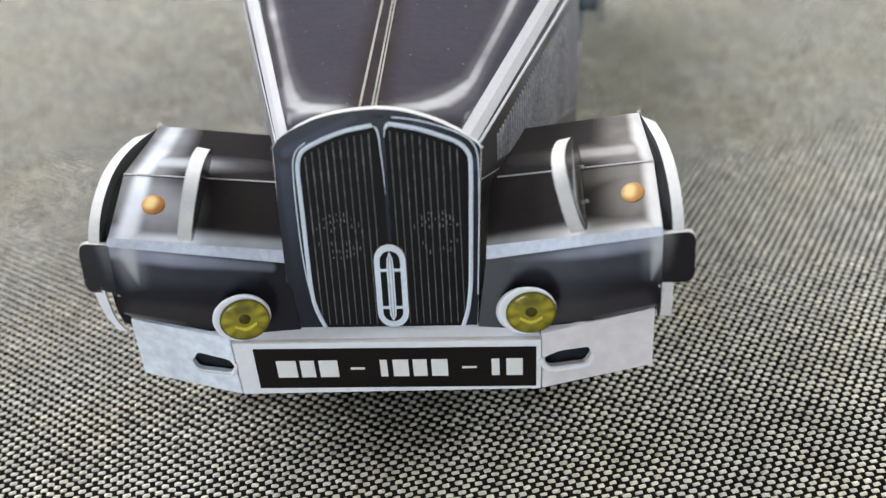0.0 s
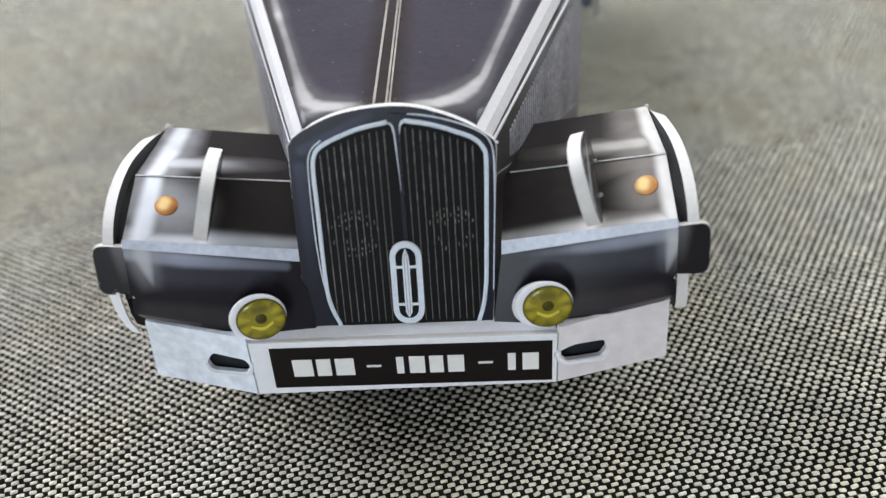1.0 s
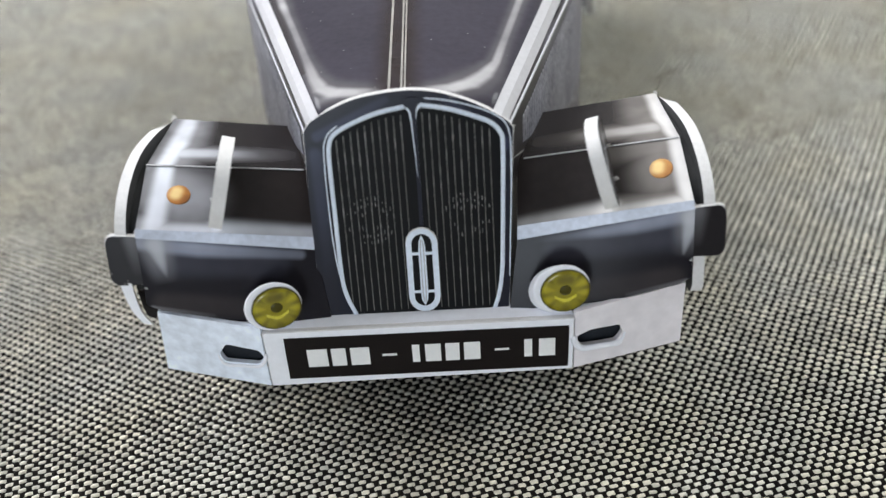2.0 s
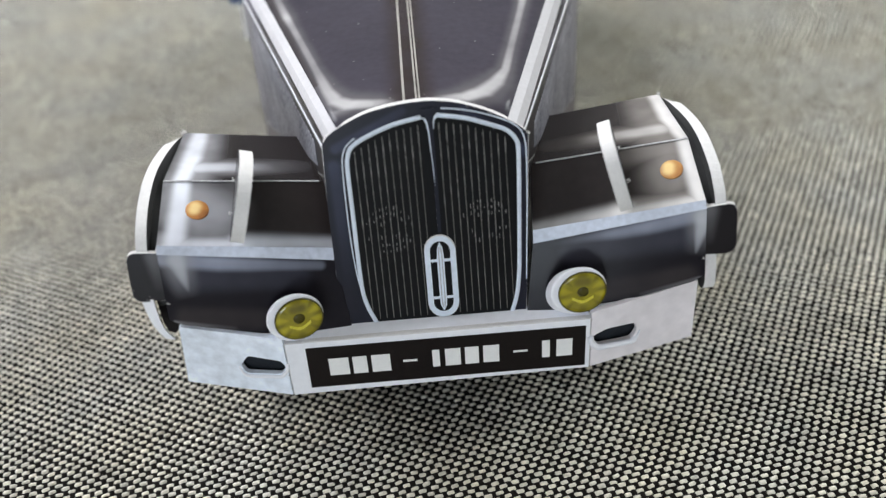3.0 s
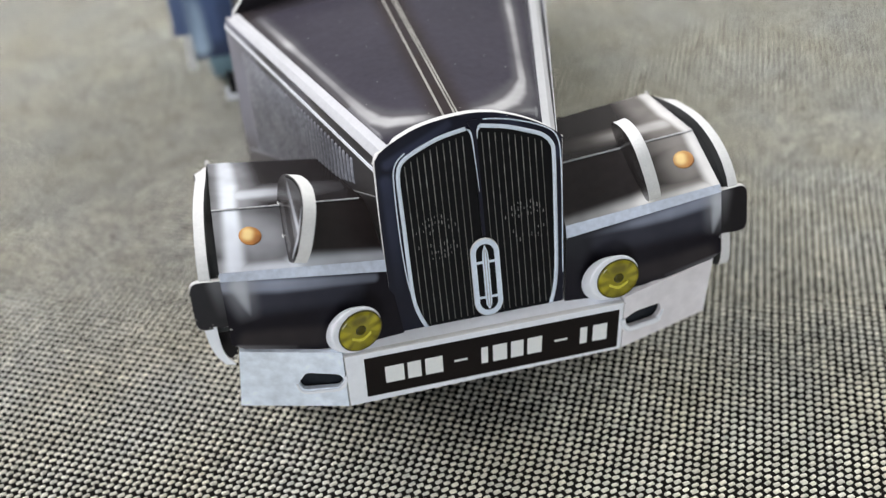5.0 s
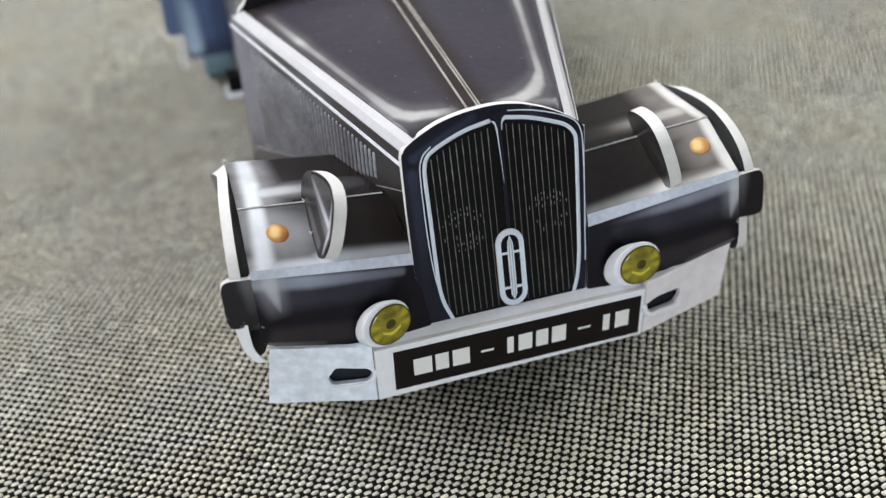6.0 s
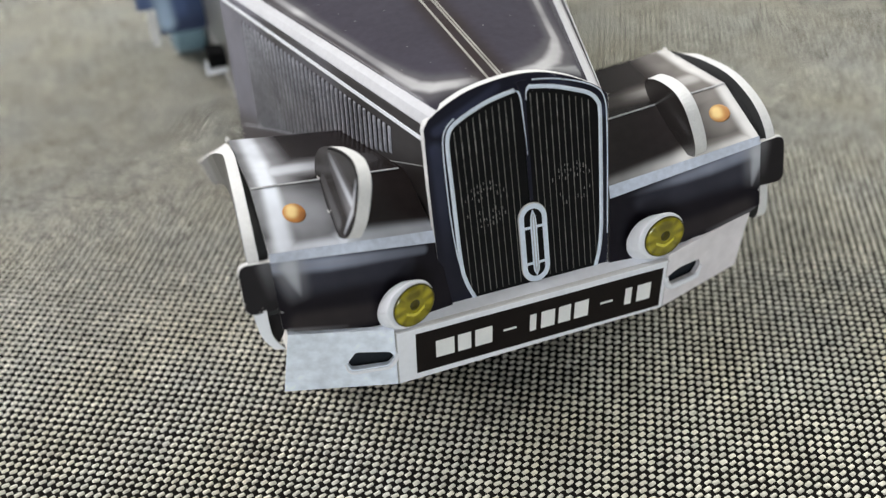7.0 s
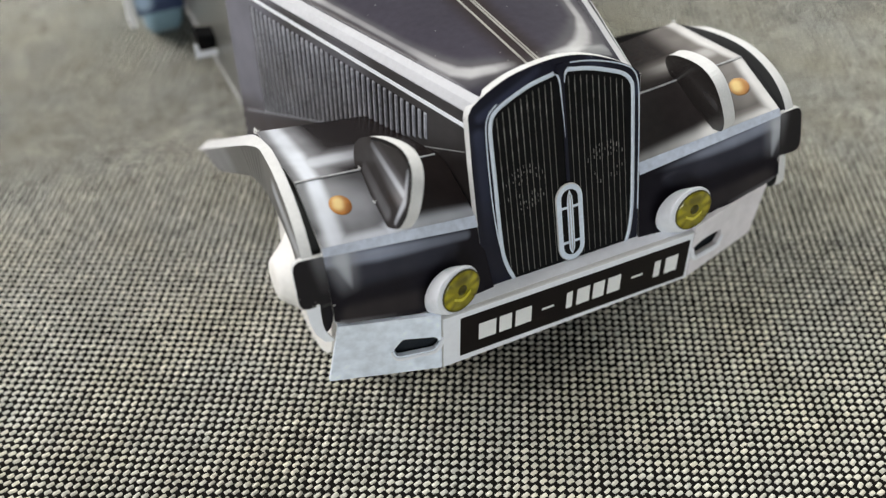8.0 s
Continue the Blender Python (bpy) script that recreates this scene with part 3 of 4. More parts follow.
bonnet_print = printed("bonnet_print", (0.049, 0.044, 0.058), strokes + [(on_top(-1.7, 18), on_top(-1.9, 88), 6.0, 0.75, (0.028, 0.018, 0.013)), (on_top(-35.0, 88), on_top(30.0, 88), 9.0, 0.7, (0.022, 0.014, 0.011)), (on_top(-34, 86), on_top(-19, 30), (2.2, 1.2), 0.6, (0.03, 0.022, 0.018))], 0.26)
rows = [[crowned(f, y) for f in np.linspace(-1, 1, 25)] for y in np.linspace(13.0, Y_BACK, 11)]
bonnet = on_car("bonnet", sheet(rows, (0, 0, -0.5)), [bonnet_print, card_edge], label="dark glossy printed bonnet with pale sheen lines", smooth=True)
for u, w in ((-3.05, 0.42), (-0.95, 0.34), (-0.38, 0.30)):
    on_car("centre_line", ribbon([on_top(u - 0.003 * (y - 16), y) for y in np.linspace(14.4, Y_BACK - 0.2, 10)], w, (0, 0, 0.12), lambda d: Vector((1, 0, 0))), fine_line_ink, bonnet)
for s in (-1, 1):
    ys = np.linspace(12.4, Y_BACK, 8)
    rail = [[rail_in(s, y) + Vector((0, 0, 0.15)), rail_in(s, y).lerp(rail_out(s, y), 0.5) + Vector((s * 0.25, 0, 0.42)), rail_out(s, y)] for y in ys]
    on_car("bonnet_rail", sheet(rail, (-s * 0.2, 0, -0.6), 0), rail_card, bonnet, "white rail along the bonnet edge")
    fray(rail_out(s, 13.4) + Vector((0, -0.6, -0.2)), 0.45, 5, 70 + s, bonnet)
    fray(rail_out(s, Y_BACK) + Vector((0, 0.2, 0.4)), 0.7, 6, 74 + s, bonnet)
    pale = (0.20, 0.194, 0.232)
    mat = printed("bonnet_side_print", (0.045, 0.041, 0.041), [((s * 39, 84, 50), (s * 39, 84, 34), (28, 28), 0.95, pale), ((s * 30, 46, 52), (s * 34, 62, 44), 14, 0.5, pale), ((s * 21, 22, 42), (s * 17, 12, 46), (11, 9), 0.95, (0.011, 0.008, 0.0075)), ((s * 39, 84, 22), (s * 30, 50, 28), 9, 0.7, (0.05, 0.036, 0.027))], 0.3)
    panel = [[side_at(s, y - back, z) for z, back in ((side_top(s, y), 0), (50, 2.3 if y < 13 else 0), (40, 4.6 if y < 13 else 0), (12 if y > 40 else 28, 7 if y < 13 else 0))] for y in ys]
    side = on_car("bonnet_side", sheet(panel, (-s * 0.8, 0, 0)), [mat, mat], label="grey printed bonnet side with upright louvres")
    nrm = Vector((s, -0.3, 0)).normalized()
    upright = lambda d: Vector((0, 0, 1))
    on_car("side_line", ribbon([side_at(s, y, 56.4 - 0.016 * (y - 16) if s < 0 else side_top(s, y) - 0.4) for y in ys], 0.8, nrm * 0.15, upright), card, side, "white line along the bonnet side")
    on_car("side_line", ribbon([side_at(s, y, 48.2 - 0.40 * (y - 23.6)) for y in (55, 63, 71, 79, 86)], 0.4, nrm * 0.15, upright), louvre_ink, side)
    on_car("side_seam", ribbon([side_at(s, y, 50.6 - 0.43 * (y - 14.4)) for y in (13.6, 20, 27, 34)], 0.22, nrm * 0.1, upright), line_ink, side, "thin printed line below the louvres")
    for k in range(35):
        y = 23.6 + k * 1.58
        z0, z1 = 48.7 - 0.405 * (y - 23.6), 54.3 - 0.016 * (y - 16)
        on_car("louvre", louvre(s, y, z0, z1, nrm), [louvre_ink, black_ink], side)

# cowl, body and floor pan behind the bonnet
body_print = printed("body_print", INK, [], 0.3)
cowl = on_car("cowl", plate([(-36.6, 88.2, 12), (36.6, 88.2, 12), (36.6, 88.2, 57.5), (30, 88.2, 66), (-30, 88.2, 66), (-36.6, 88.2, 57.5)], (0, 2.0, 0)), [body_print, card_edge], label="dark printed cowl")
flank_print = printed("flank_print", (0.115, 0.112, 0.10), [], 0.3, dust=False, specular=0.5)
shell = on_car("body_shell", sheet([[(-36, y, 58), (-30, y, 66), (0, y, 67), (30, y, 66), (36, y, 58)] for y in (90.4, 140, 200)], (0, 0, -0.7)), [body_print, card_edge], label="dark printed body behind the bonnet")
for s in (-1, 1):
    on_car("flank", plate([(s * 36, 90.4, 15), (s * 36, 200, 15), (s * 36, 200, 57.2), (s * 36, 90.4, 57.2)], (-s * 0.7, 0, 0)), [flank_print, card_edge], shell, "plain grey printed body side")
    on_car("flank_edge", plate([(s * 36.2, 90.4, 14.6), (s * 36.2, 200, 14.6), (s * 36.2, 200, 15.4), (s * 36.2, 90.4, 15.4)], (-s * 0.15, 0, 0)), card_edge, shell, "white lower edge")
on_car("floor_pan", plate([(-34.5, 90.4, 14.0), (34.5, 90.4, 14.0), (34.5, 200, 14.0), (-34.5, 200, 14.0)], (0, 0, 0.7)), [inside, inside], label="dark floor pan")
on_car("underside", plate([(-27, 3.8, 15.0), (27, 3.8, 15.0), (36, 86, 11), (-36, 86, 11)], (0, 0, 1.0)), inside)

# front wings with their flares, lamps and tabs
lens_mark = material("lens_mark", (0.62, 0.55, 0.05), 0.2, vary=0.2, scale=400.0)
bulb_print = material("bulb_print", (0.060, 0.050, 0.005), 0.35, vary=0.3, scale=500.0, specular=0.2)
for s in (-1, 1):
    S = lambda u, y, z: (s * u, y, z)
    # right wing differs: reflected light on that side is put into its printed colours
    e, k, h = (43.3, 1.0, 1.0) if s < 0 else (45.9, 0.95, 0.62)
    glow, haze = (GLOW, HAZE) if s < 0 else ((0.80, 0.775, 0.755), (0.40, 0.366, 0.340))
    top_print = printed("wing_top_print", (0.018, 0.0135, 0.013) if s < 0 else (0.025, 0.0200, 0.0195), [(S(39 if s < 0 else 42.0, 12, 48.2), S(44, 14, 49.3), (10.5, 9.5) if s < 0 else (8.5, 8.5), 0.85 * h, haze), (S(46, 5.7, 46.2), S(33, 7.2, 44), (5.5, 4.0), (0.9 * h, 0.75), haze),
                        (S(e + 0.6, 5.0, 46), S(e, 19, 50.6), (3.2 * k, 2.3 * k), (1.0, 0.95), glow), (S(44.5, 5.6, 46), S(31, 7.2, 43.4), (2.6, 2.0), (0.85, 0.7), glow),
                        (S(33, 7.0, 43.7), S(18, 8.4, 41.1), (3.9, 3.0), (1.0, 0.45), glow), (S(36, 18, 49.4), S(46, 17.5, 50.5), 5.0, (0.3, 0.7), haze)], 0.27, dust=False)
    rear_print = printed("wing_rear_print", (0.0165, 0.0126, 0.0122) if s < 0 else (0.025, 0.0205, 0.0200), [(S(43.5, 22, 50.3), S(43.8, 41, 47.4), (9.0, 7.0), 0.75 * h, haze), (S(44, 24, 50), S(20, 27, 46), (6.5, 4.0), (0.75 * h, 0.0), haze),
                         (S(e + 0.3, 18.5, 50.7), S(e, 29, 49.2), (2.4 * k, 2.9 * k), (0.85, 1.0), glow), (S(e, 29, 49.2), S(e + 0.3, 42, 47.4), (2.9 * k, 2.4), (1.0, 0.7), glow),
                         (S(43, 24.5, 49.9), S(28, 26.0, 47.7), (3.4, 2.4), (0.7 * h, 0.0), glow)], 0.27, dust=False)
    band = (0.44, 0.47, 0.58)
    lit = [(46, 4.75, 44.0, 2.2, 0.75), (42, 4.75, 42.9, 2.1, 0.8), (37, 5.1, 41.7, 2.1, 0.85), (32, 5.5, 40.7, 1.9, 0.6), (27, 5.9, 39.8, 1.6, 0.4), (20, 6.3, 38.6, 1.4, 0.25)]
    panel_print = printed("wing_panel_print", (0.0092, 0.0078, 0.0112), [(S(u0, y0, z0), S(u1, y1, z1), (w0, w1), (g0, g1), band) for (u0, y0, z0, w0, g0), (u1, y1, z1, w1, g1) in zip(lit, lit[1:])] + [(S(43, 4.0, 41), S(24, 5.6, 37), (5.5, 3.5), (0.4, 0.2), (0.10, 0.104, 0.14)),
                          (S(e + 0.6, 4.5, 43.6), S(e - 0.6, 2.8, 37.2), (2.4, 0.6), (1.0, 0.25), GLOW), (S(e + 0.6, 4.5, 43.6), S(e - 0.2, 3.0, 36.2), (4.6, 3.0), (0.7, 0.0), HAZE),
                          (S(44, 2, 33), S(24, 3, 29), 3.2, (0.55, 0.4), (0.052, 0.043, 0.043)), (S(46, 1.7, 32.2), S(36, 1.9, 29.6), (0.8, 0.6), (0.5, 0.1), HAZE)], 0.27, dust=False, specular=0.11)
    st = [(S(15.8, 3.2, 26.4), S(47.0, 1.3, 30.7)), (S(17.2, 7.0, 39.0), S(46.9, 4.95, 44.9)), (S(17.3, 8.2, 40.8), S(46.8, 5.7, 46.2)),
          (S(18.5, 20.3, 46.9), S(46.6, 18.4, 50.9)), (S(25.0, 40.8, 44.6), S(46.8, 40.6, 47.6))]
    if s > 0:
        st[1], st[2] = ((17.5, 8.0, 38.2), st[1][1]), ((17.6, 9.1, 40.3), st[2][1])
    cols = np.linspace(0, 1, 15)
    lower = [Vector(S(*q)) for q in ((15.8, 3.2, 26.45), (27, 2.3, 26.6), (31.4, 2.05, 27.8), (36.1, 1.9, 29.2), (40.8, 1.8, 30.55), (45.4, 1.7, 31.8), (47, 1.85, 32.9))]
    folds = [[Vector(a).lerp(Vector(b), t) for t in cols] for a, b in st]
    folds[0] = [min((lower[k].lerp(lower[k + 1], f) for k in range(6) for f in np.linspace(0, 1, 9)), key=lambda q, x=15.8 + 31.2 * t: abs(abs(q.x) - x)) for t in cols]
    rows, slots = [folds[0]], []
    for a, b, steps, slot in zip(folds, folds[1:], (4, 1, 3, 4), (2, 2, 0, 3)):
        rows += [[p.lerp(q, k / steps) for p, q in zip(a, b)] for k in range(1, steps + 1)]
        slots += [slot] * steps
    bm = sheet(rows, (0, 0.45, -0.45))
    bm.faces.ensure_lookup_table()
    for i, slot in enumerate(slots):
        for j in range(14):
            f = bm.faces[(i * 14 + j) * 2]
            f.material_index, f.smooth = slot, True
    # edges and backs below 44 mm or facing down get the dark edge colour
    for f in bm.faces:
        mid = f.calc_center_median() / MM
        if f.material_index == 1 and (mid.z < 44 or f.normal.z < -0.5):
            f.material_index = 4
    for e in bm.edges:
        slot_pair = {f.material_index for f in e.link_faces}
        e.smooth = len(slot_pair) == 1
    bm.verts.ensure_lookup_table()
    for row in (4, 5):
        for j in range(14):
            e = bm.edges.get((bm.verts[row * 15 + j], bm.verts[row * 15 + j + 1]))
            e.smooth = False
    wing = on_car("front_wing", bm, [top_print, card_edge, panel_print, rear_print, dark_edge], label="black printed front wing with pale airbrushed highlights")
    strip = [[Vector(st[1][0]).lerp(Vector(st[1][1]), t) + Vector((0, -0.12, 0.1)) for t in np.linspace(0, 1, 7)], [Vector(st[2][0]).lerp(Vector(st[2][1]), t) + Vector((0, -0.1, 0.14)) for t in np.linspace(0, 1, 7)]]
    on_car("wing_strip", sheet(strip, (0, 0.1, -0.1), 0), strip_ink, wing, "pale grey printed strip")
    on_car("wing_seam", ribbon([Vector(st[3][0]).lerp(Vector(st[3][1]), t) for t in (0.04, 0.5, 1)], 0.38, (0, -0.05, 0.14), lambda d: Vector((0, 1, 0.1))), seam_ink, wing)
    fray(st[4][1], 0.7, 10, 3 + s, wing)
    fray(Vector(st[4][1]) + Vector((s * 1.2, -5, 0.6)), 0.45, 5, 9 + s, wing)
    fray(S(46.6, 2.6, 36.0), 0.5, 5, 14 + s, wing)
    fray(S(46.9, 5.2, 45.6), 0.45, 4, 18 + s, wing)
    flare_print = printed("flare_print", (0.11, 0.105, 0.10), [(S(50.2, 8, 45), S(50.2, 22, 48), 3.0, 0.5, GLOW), (S(50.4, 60, 30), S(50.6, 92, 12), 9.0, 0.5, HAZE)], 0.35)
    # tab beside the front panel
    tp = lambda u, z: Vector((s * u, 1.5 + 0.25 * (z - 31.3) - 0.02, z))
    tab_o = [tp(u, z) + Vector((0, 0.28, 0)) for u, z in [(46.0, 36.4)] + [tuple(p) for p in rounded([(46.9, 36.4), (52.4, 36.4), (52.3, 45.4), (46.9, 45.4)], 1.6)[5:15]] + [(46.0, 45.0)]]
    tab_print = printed("tab_print", INK, [(tp(47.2, 44.5), tp(47.4, 38), (3.0, 1.6), (0.32, 0.0), HAZE)], 0.3)
    on_car("wing_tab", plate(tab_o, (0, 1.0, -0.1), 0.1), [tab_print, card_edge], wing, "rounded black tab with a white edge")
    if s < 0:
        on_car("corner_flap", plate([S(u + 0.8, 6.0, z - 1.9) for u, z in ((45.0, 34), (45.4, 31), (46, 29.3), (47.1, 28.2), (48.2, 28.8), (48.7, 31), (48.7, 34.5), (48.7, 36.2), (45.0, 36.2))], (0, 0.4, 0)), [body_print, body_print], wing, "small black card corner")
        curl = smooth_path([(51.3, 36.8, 0), (51.1, 34.3, 0), (50.8, 32, 0), (50.2, 29.9, 0), (48.9, 27.8, 0)], 3) + smooth_path([(47.1, 27.8, 0), (48.2, 29.5, 0), (48.8, 31.2, 0), (49.0, 34.2, 0), (49.0, 36.8, 0)], 3)
        bm = plate([S(p.x, 2.7 + 0.3 * (p.x - 48.3), p.y) for p in curl], (0, 0.4, 0))
        end_mats = [card, card_edge, inside]
    else:
        tongue = [(3.6, 37.2), (3.3, 36.0)] + [(p.x, p.y) for p in smooth_path([(2.9, 34.6, 0), (2.2, 31.6, 0), (2.3, 30.0, 0), (3.0, 28.9, 0), (4.3, 28.1, 0), (5.8, 28.2, 0), (7.2, 29.4, 0), (8.0, 31.6, 0)], 3)] + [(9.0, 36.0), (9.2, 37.2)]
        bm = plate([(47.15, y, z) for y, z in tongue], (1.95, 0, 0), 0.1)
        # the tongue's near-black faces paint in the shade inside the flare
        end_mats = [inside, card_edge, flare_print]
        fray((47.0, 2.6, 35.0), 0.5, 6, 21, wing)
    bm.normal_update()
    bm.faces.ensure_lookup_table()
    bm.faces[1].material_index = 2
    on_car("flare_end", bm, end_mats, wing, "curled white lower end of the flare")
    # side wall of the wing and the flare beside it
    prof = [(4.2, 30), (3.4, 37), (5.6, 45.8), (18.4, 50.5), (40.6, 47.2), (40.6, 40), (32, 42), (22, 42.5), (12, 40), (6.5, 34), (6.0, 30)]
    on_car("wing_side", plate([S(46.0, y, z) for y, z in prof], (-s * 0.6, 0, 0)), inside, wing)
    outer = smooth_path([(4.3, 36.0, 0), (4.5, 38, 0), (5.2, 44.4, 0), (8.4, 48.6, 0), (13.5, 51.2, 0), (20, 52.2, 0), (28, 51.2, 0), (35, 49.2, 0), (42, 46.2, 0), (50, 41.0, 0), (60, 34.4, 0), (70, 27.8, 0), (80, 21.2, 0), (92, 13.4, 0)], 4)
    inner = smooth_path([(8.0, 36.0, 0), (8.6, 37.2, 0), (10.4, 40.0, 0), (13, 42.2, 0), (17, 42.6, 0), (22, 42.4, 0), (28, 41.4, 0), (34, 40.2, 0), (40, 38.2, 0), (47, 34.0, 0), (57, 27.6, 0), (67, 21.2, 0), (77.5, 15.5, 0), (91.5, 11.8, 0)], 4)
    bow = lambda y, z: 1.4 - 1.5 * min(max(y - 6, 0) / 24, 1.0) + 0.012 * max(y - 34, 0) - (0.12 * max(34 - z, 0) if y < 16 else 0)
    bm = bmesh.new()
    cols = []
    for o, i in zip(outer, inner):
        roll = min(max(o.x - 32, 0) / 10, 1.0)
        cols.append([bm.verts.new(Vector((s * (u + bow(p.x, o.y)), p.x, p.y - drop)) * MM) for u, p, drop in ((49.0 + 1.1 * roll, o, 1.7 * roll), (49.0, i, 0), (47.1, i, 0), (47.1, o, 0))])
    for a, b in zip(cols, cols[1:]):
        for k in range(4):
            bm.faces.new([a[k], b[k], b[(k + 1) % 4], a[(k + 1) % 4]]).material_index = (0, 1, 2, 1)[k]
    bm.faces.new(cols[0]).material_index = 1
    bm.faces.new(cols[-1]).material_index = 1
    on_car("wing_flare", bm, [flare_print, card_edge, inside], wing, "curved grey flare of thick card with a white edge")
    # near-black sheet laid in the open gap in place of its shade
    on_car("gap_shade", sheet([[S(45.6, p.x + 0.8, p.y - 2.2), S(47.6 + bow(p.x, p.y), p.x + 0.8, p.y - 2.2)] for p in outer if p.x < 42], (0, 0.3, -0.4), 0), inside, wing, "dark sheet standing in for shade between wing and flare")
    # printed amber lamp
    fr = Vector(st[2][0]).lerp(Vector(st[2][1]), 0.82 + 0.035 * s), Vector(st[3][0]).lerp(Vector(st[3][1]), 0.82 + 0.035 * s)
    nrm = (Vector(st[3][1]) - Vector(st[2][1])).cross(Vector(st[2][0]) - Vector(st[2][1])).normalized()
    nrm = nrm if nrm.z > 0 else -nrm
    at = fr[0].lerp(fr[1], 0.55)
    amber = printed("amber_print", (0.50, 0.205, 0.055) if s < 0 else (0.50, 0.245, 0.085), [(at + Vector((-0.55, -0.1, 0)), at + Vector((-0.35, 0.6, 0.25)), 1.7, 0.9, (0.86, 0.66, 0.30)), (at + Vector((1.5, -0.6, -0.2)), at + Vector((0.9, -1.5, -0.6)), 1.1, 0.6, (0.33, 0.13, 0.05))], 0.35, dust=False)
    on_car("side_lamp", lathe([(0.2, 0.16), (1.2, 0.15), (1.9, 0.10), (2.05, 0.0)], at, nrm, 24), amber, wing, "round orange printed lamp", True)
    # upright headlamp fin
    face = lambda y, z: Vector((s * (34.25 + 0.07 * (y - 12) - 0.30 * (z - 48)), y, z))
    n = Vector((s, -0.07, 0.30)).normalized()
    rim = smooth_path([(6.9, 45.4, 0), (4.4, 46.7, 0), (3.2, 48.0, 0), (2.4, 50.8, 0), (3.0, 54.6, 0), (4.5, 57.6, 0), (7.4, 59.1, 0), (12.2, 58.4, 0), (17.8, 56.3, 0), (21.6, 53.9, 0), (22.9, 51.8, 0), (22.4, 50.2, 0), (21.0, 48.6, 0)], 4)
    fin_print = printed("fin_print", (0.026, 0.022, 0.021), [(face(5.0, 47.5), face(4.1, 52.0), (0.7, 1.0), (0.25, 0.6), GLOW), (face(4.1, 52.0), face(5.4, 57.0), (1.0, 0.6), (0.6, 0.2), GLOW), (face(5.0, 53.0), face(17.5, 55.0), (1.2, 0.9), (0.7, 0.1), GLOW),
                        (face(5.5, 52.5), face(15.0, 54.5), (3.4, 2.6), (0.4, 0.1), HAZE), (face(8.0, 47.5), face(18.0, 50.2), (2.0, 1.6), (0.25, 0.1), HAZE)], 0.25)
    fin = on_car("headlamp_fin", plate([face(p.x, p.y) for p in rim], -n * 2.25, 0.1), [fin_print, card_edge], wing, "upright half-round headlamp of thick card with a white edge")
    inset = [Vector((12.0, 52.6, 0)).lerp(p, 0.93) for p in rim[6:34]]
    on_car("fin_line", ribbon([face(p.x, p.y) for p in inset], 0.3, n * 0.05, lambda d: d.cross(n)), black_ink, wing, "dark line inside the rim")
    for y, z in ((19.2, 49.6), (11.9, 47.2)):
        fray(face(y, z) + n * 0.3, 0.45, 6, 40 + s + int(y), wing)
    fray(face(3.4, 48.2) - n * 1.2, 0.35, 4, 44 + s, wing)
    # fog lamp
    ax = Vector((0.06, -0.99, 0.08)).normalized() if s > 0 else Vector((0.27, -0.96, 0.06)).normalized()
    at = Vector((25.0, -0.15, 33.0) if s > 0 else (-24.3, -0.3, 32.5))
    tube_at = at + Vector((-0.55, 0, 0.35))
    fog = on_car("fog_lamp", slanted_tube(tube_at - ax * 0.02, ax, (0.12, -0.75, 0.62) if s > 0 else (0.2, -0.75, 0.6), 4.95, 4.6), card, label="white round fog lamp with a yellow lens")
    on_car("lens_rim", lathe([(4.3, -0.02), (4.3, 0.12), (4.0, 0.14), (0.3, 0.05)], at, ax, 40), bulb_print, fog, "dark olive rim")
    sx = Vector((0, 0, 1)).cross(ax).normalized()
    dz = ax.cross(sx)
    BRIGHT, OLIVE = (0.46, 0.40, 0.018), (0.085, 0.070, 0.004)
    ray = lambda deg, r: at + (sx * math.sin(radians(deg)) + dz * math.cos(radians(deg))) * r
    marks = [(ray(a, 2.0), ray(a, 3.4), (0.5, 1.1), 0.75, BRIGHT) for a in (-118, -78, 62, 100)] + [(ray(a, 1.6), ray(a, 3.9), (0.25, 0.7), 0.7, OLIVE) for a in (-138, -98, -48, 40, 82, 132)]
    marks += [(ray(-16, 2.4), ray(16, 2.4), 1.5, 0.85, OLIVE), (ray(0, 3.9), ray(0, 2.0), (1.7, 1.2), 0.6, OLIVE), (ray(165, 1.9), ray(195, 1.9), 0.9, 0.6, BRIGHT), (ray(180, 3.4), ray(180, 4.0), 1.2, 0.5, OLIVE)]
    yellow = printed("lens_print", (0.235, 0.200, 0.008), marks, 0.2, False, 0.5)
    on_car("lens", lathe([(4.1, 0.0), (4.05, 0.2), (3.2, 0.26), (1.6, 0.32), (0.2, 0.34)], at, ax, 40), yellow, fog, "yellow printed lens", True)
    on_car("bulb", lathe([(1.05, 0.2), (1.0, 0.38), (0.2, 0.42)], at + dz * 0.3, ax, 20), bulb_print, fog, "dark olive printed bulb", True)
    on_car("reflection_mark", ribbon(smooth_path([at + ax * 0.3 - sx * 1.9 - dz * 0.9, at + ax * 0.32 - dz * 1.8, at + ax * 0.3 + sx * 1.9 - dz * 0.9], 5), 0.6, ax * 0.1, lambda d: dz), lens_mark, fog)
    # front wheel
    wheel = on_car("front_wheel", lathe([(8, -6.0), (14.8, -6.0), (15.6, -5.4), (15.7, -3), (15.7, -0.3), (15.5, 0), (13.0, -0.1), (5.2, -0.3), (0.5, -0.3)], Vector(S(43.9, 32.0, 15.9)), Vector((s, 0, 0)), 48), wheel_card, label="white card front wheel")
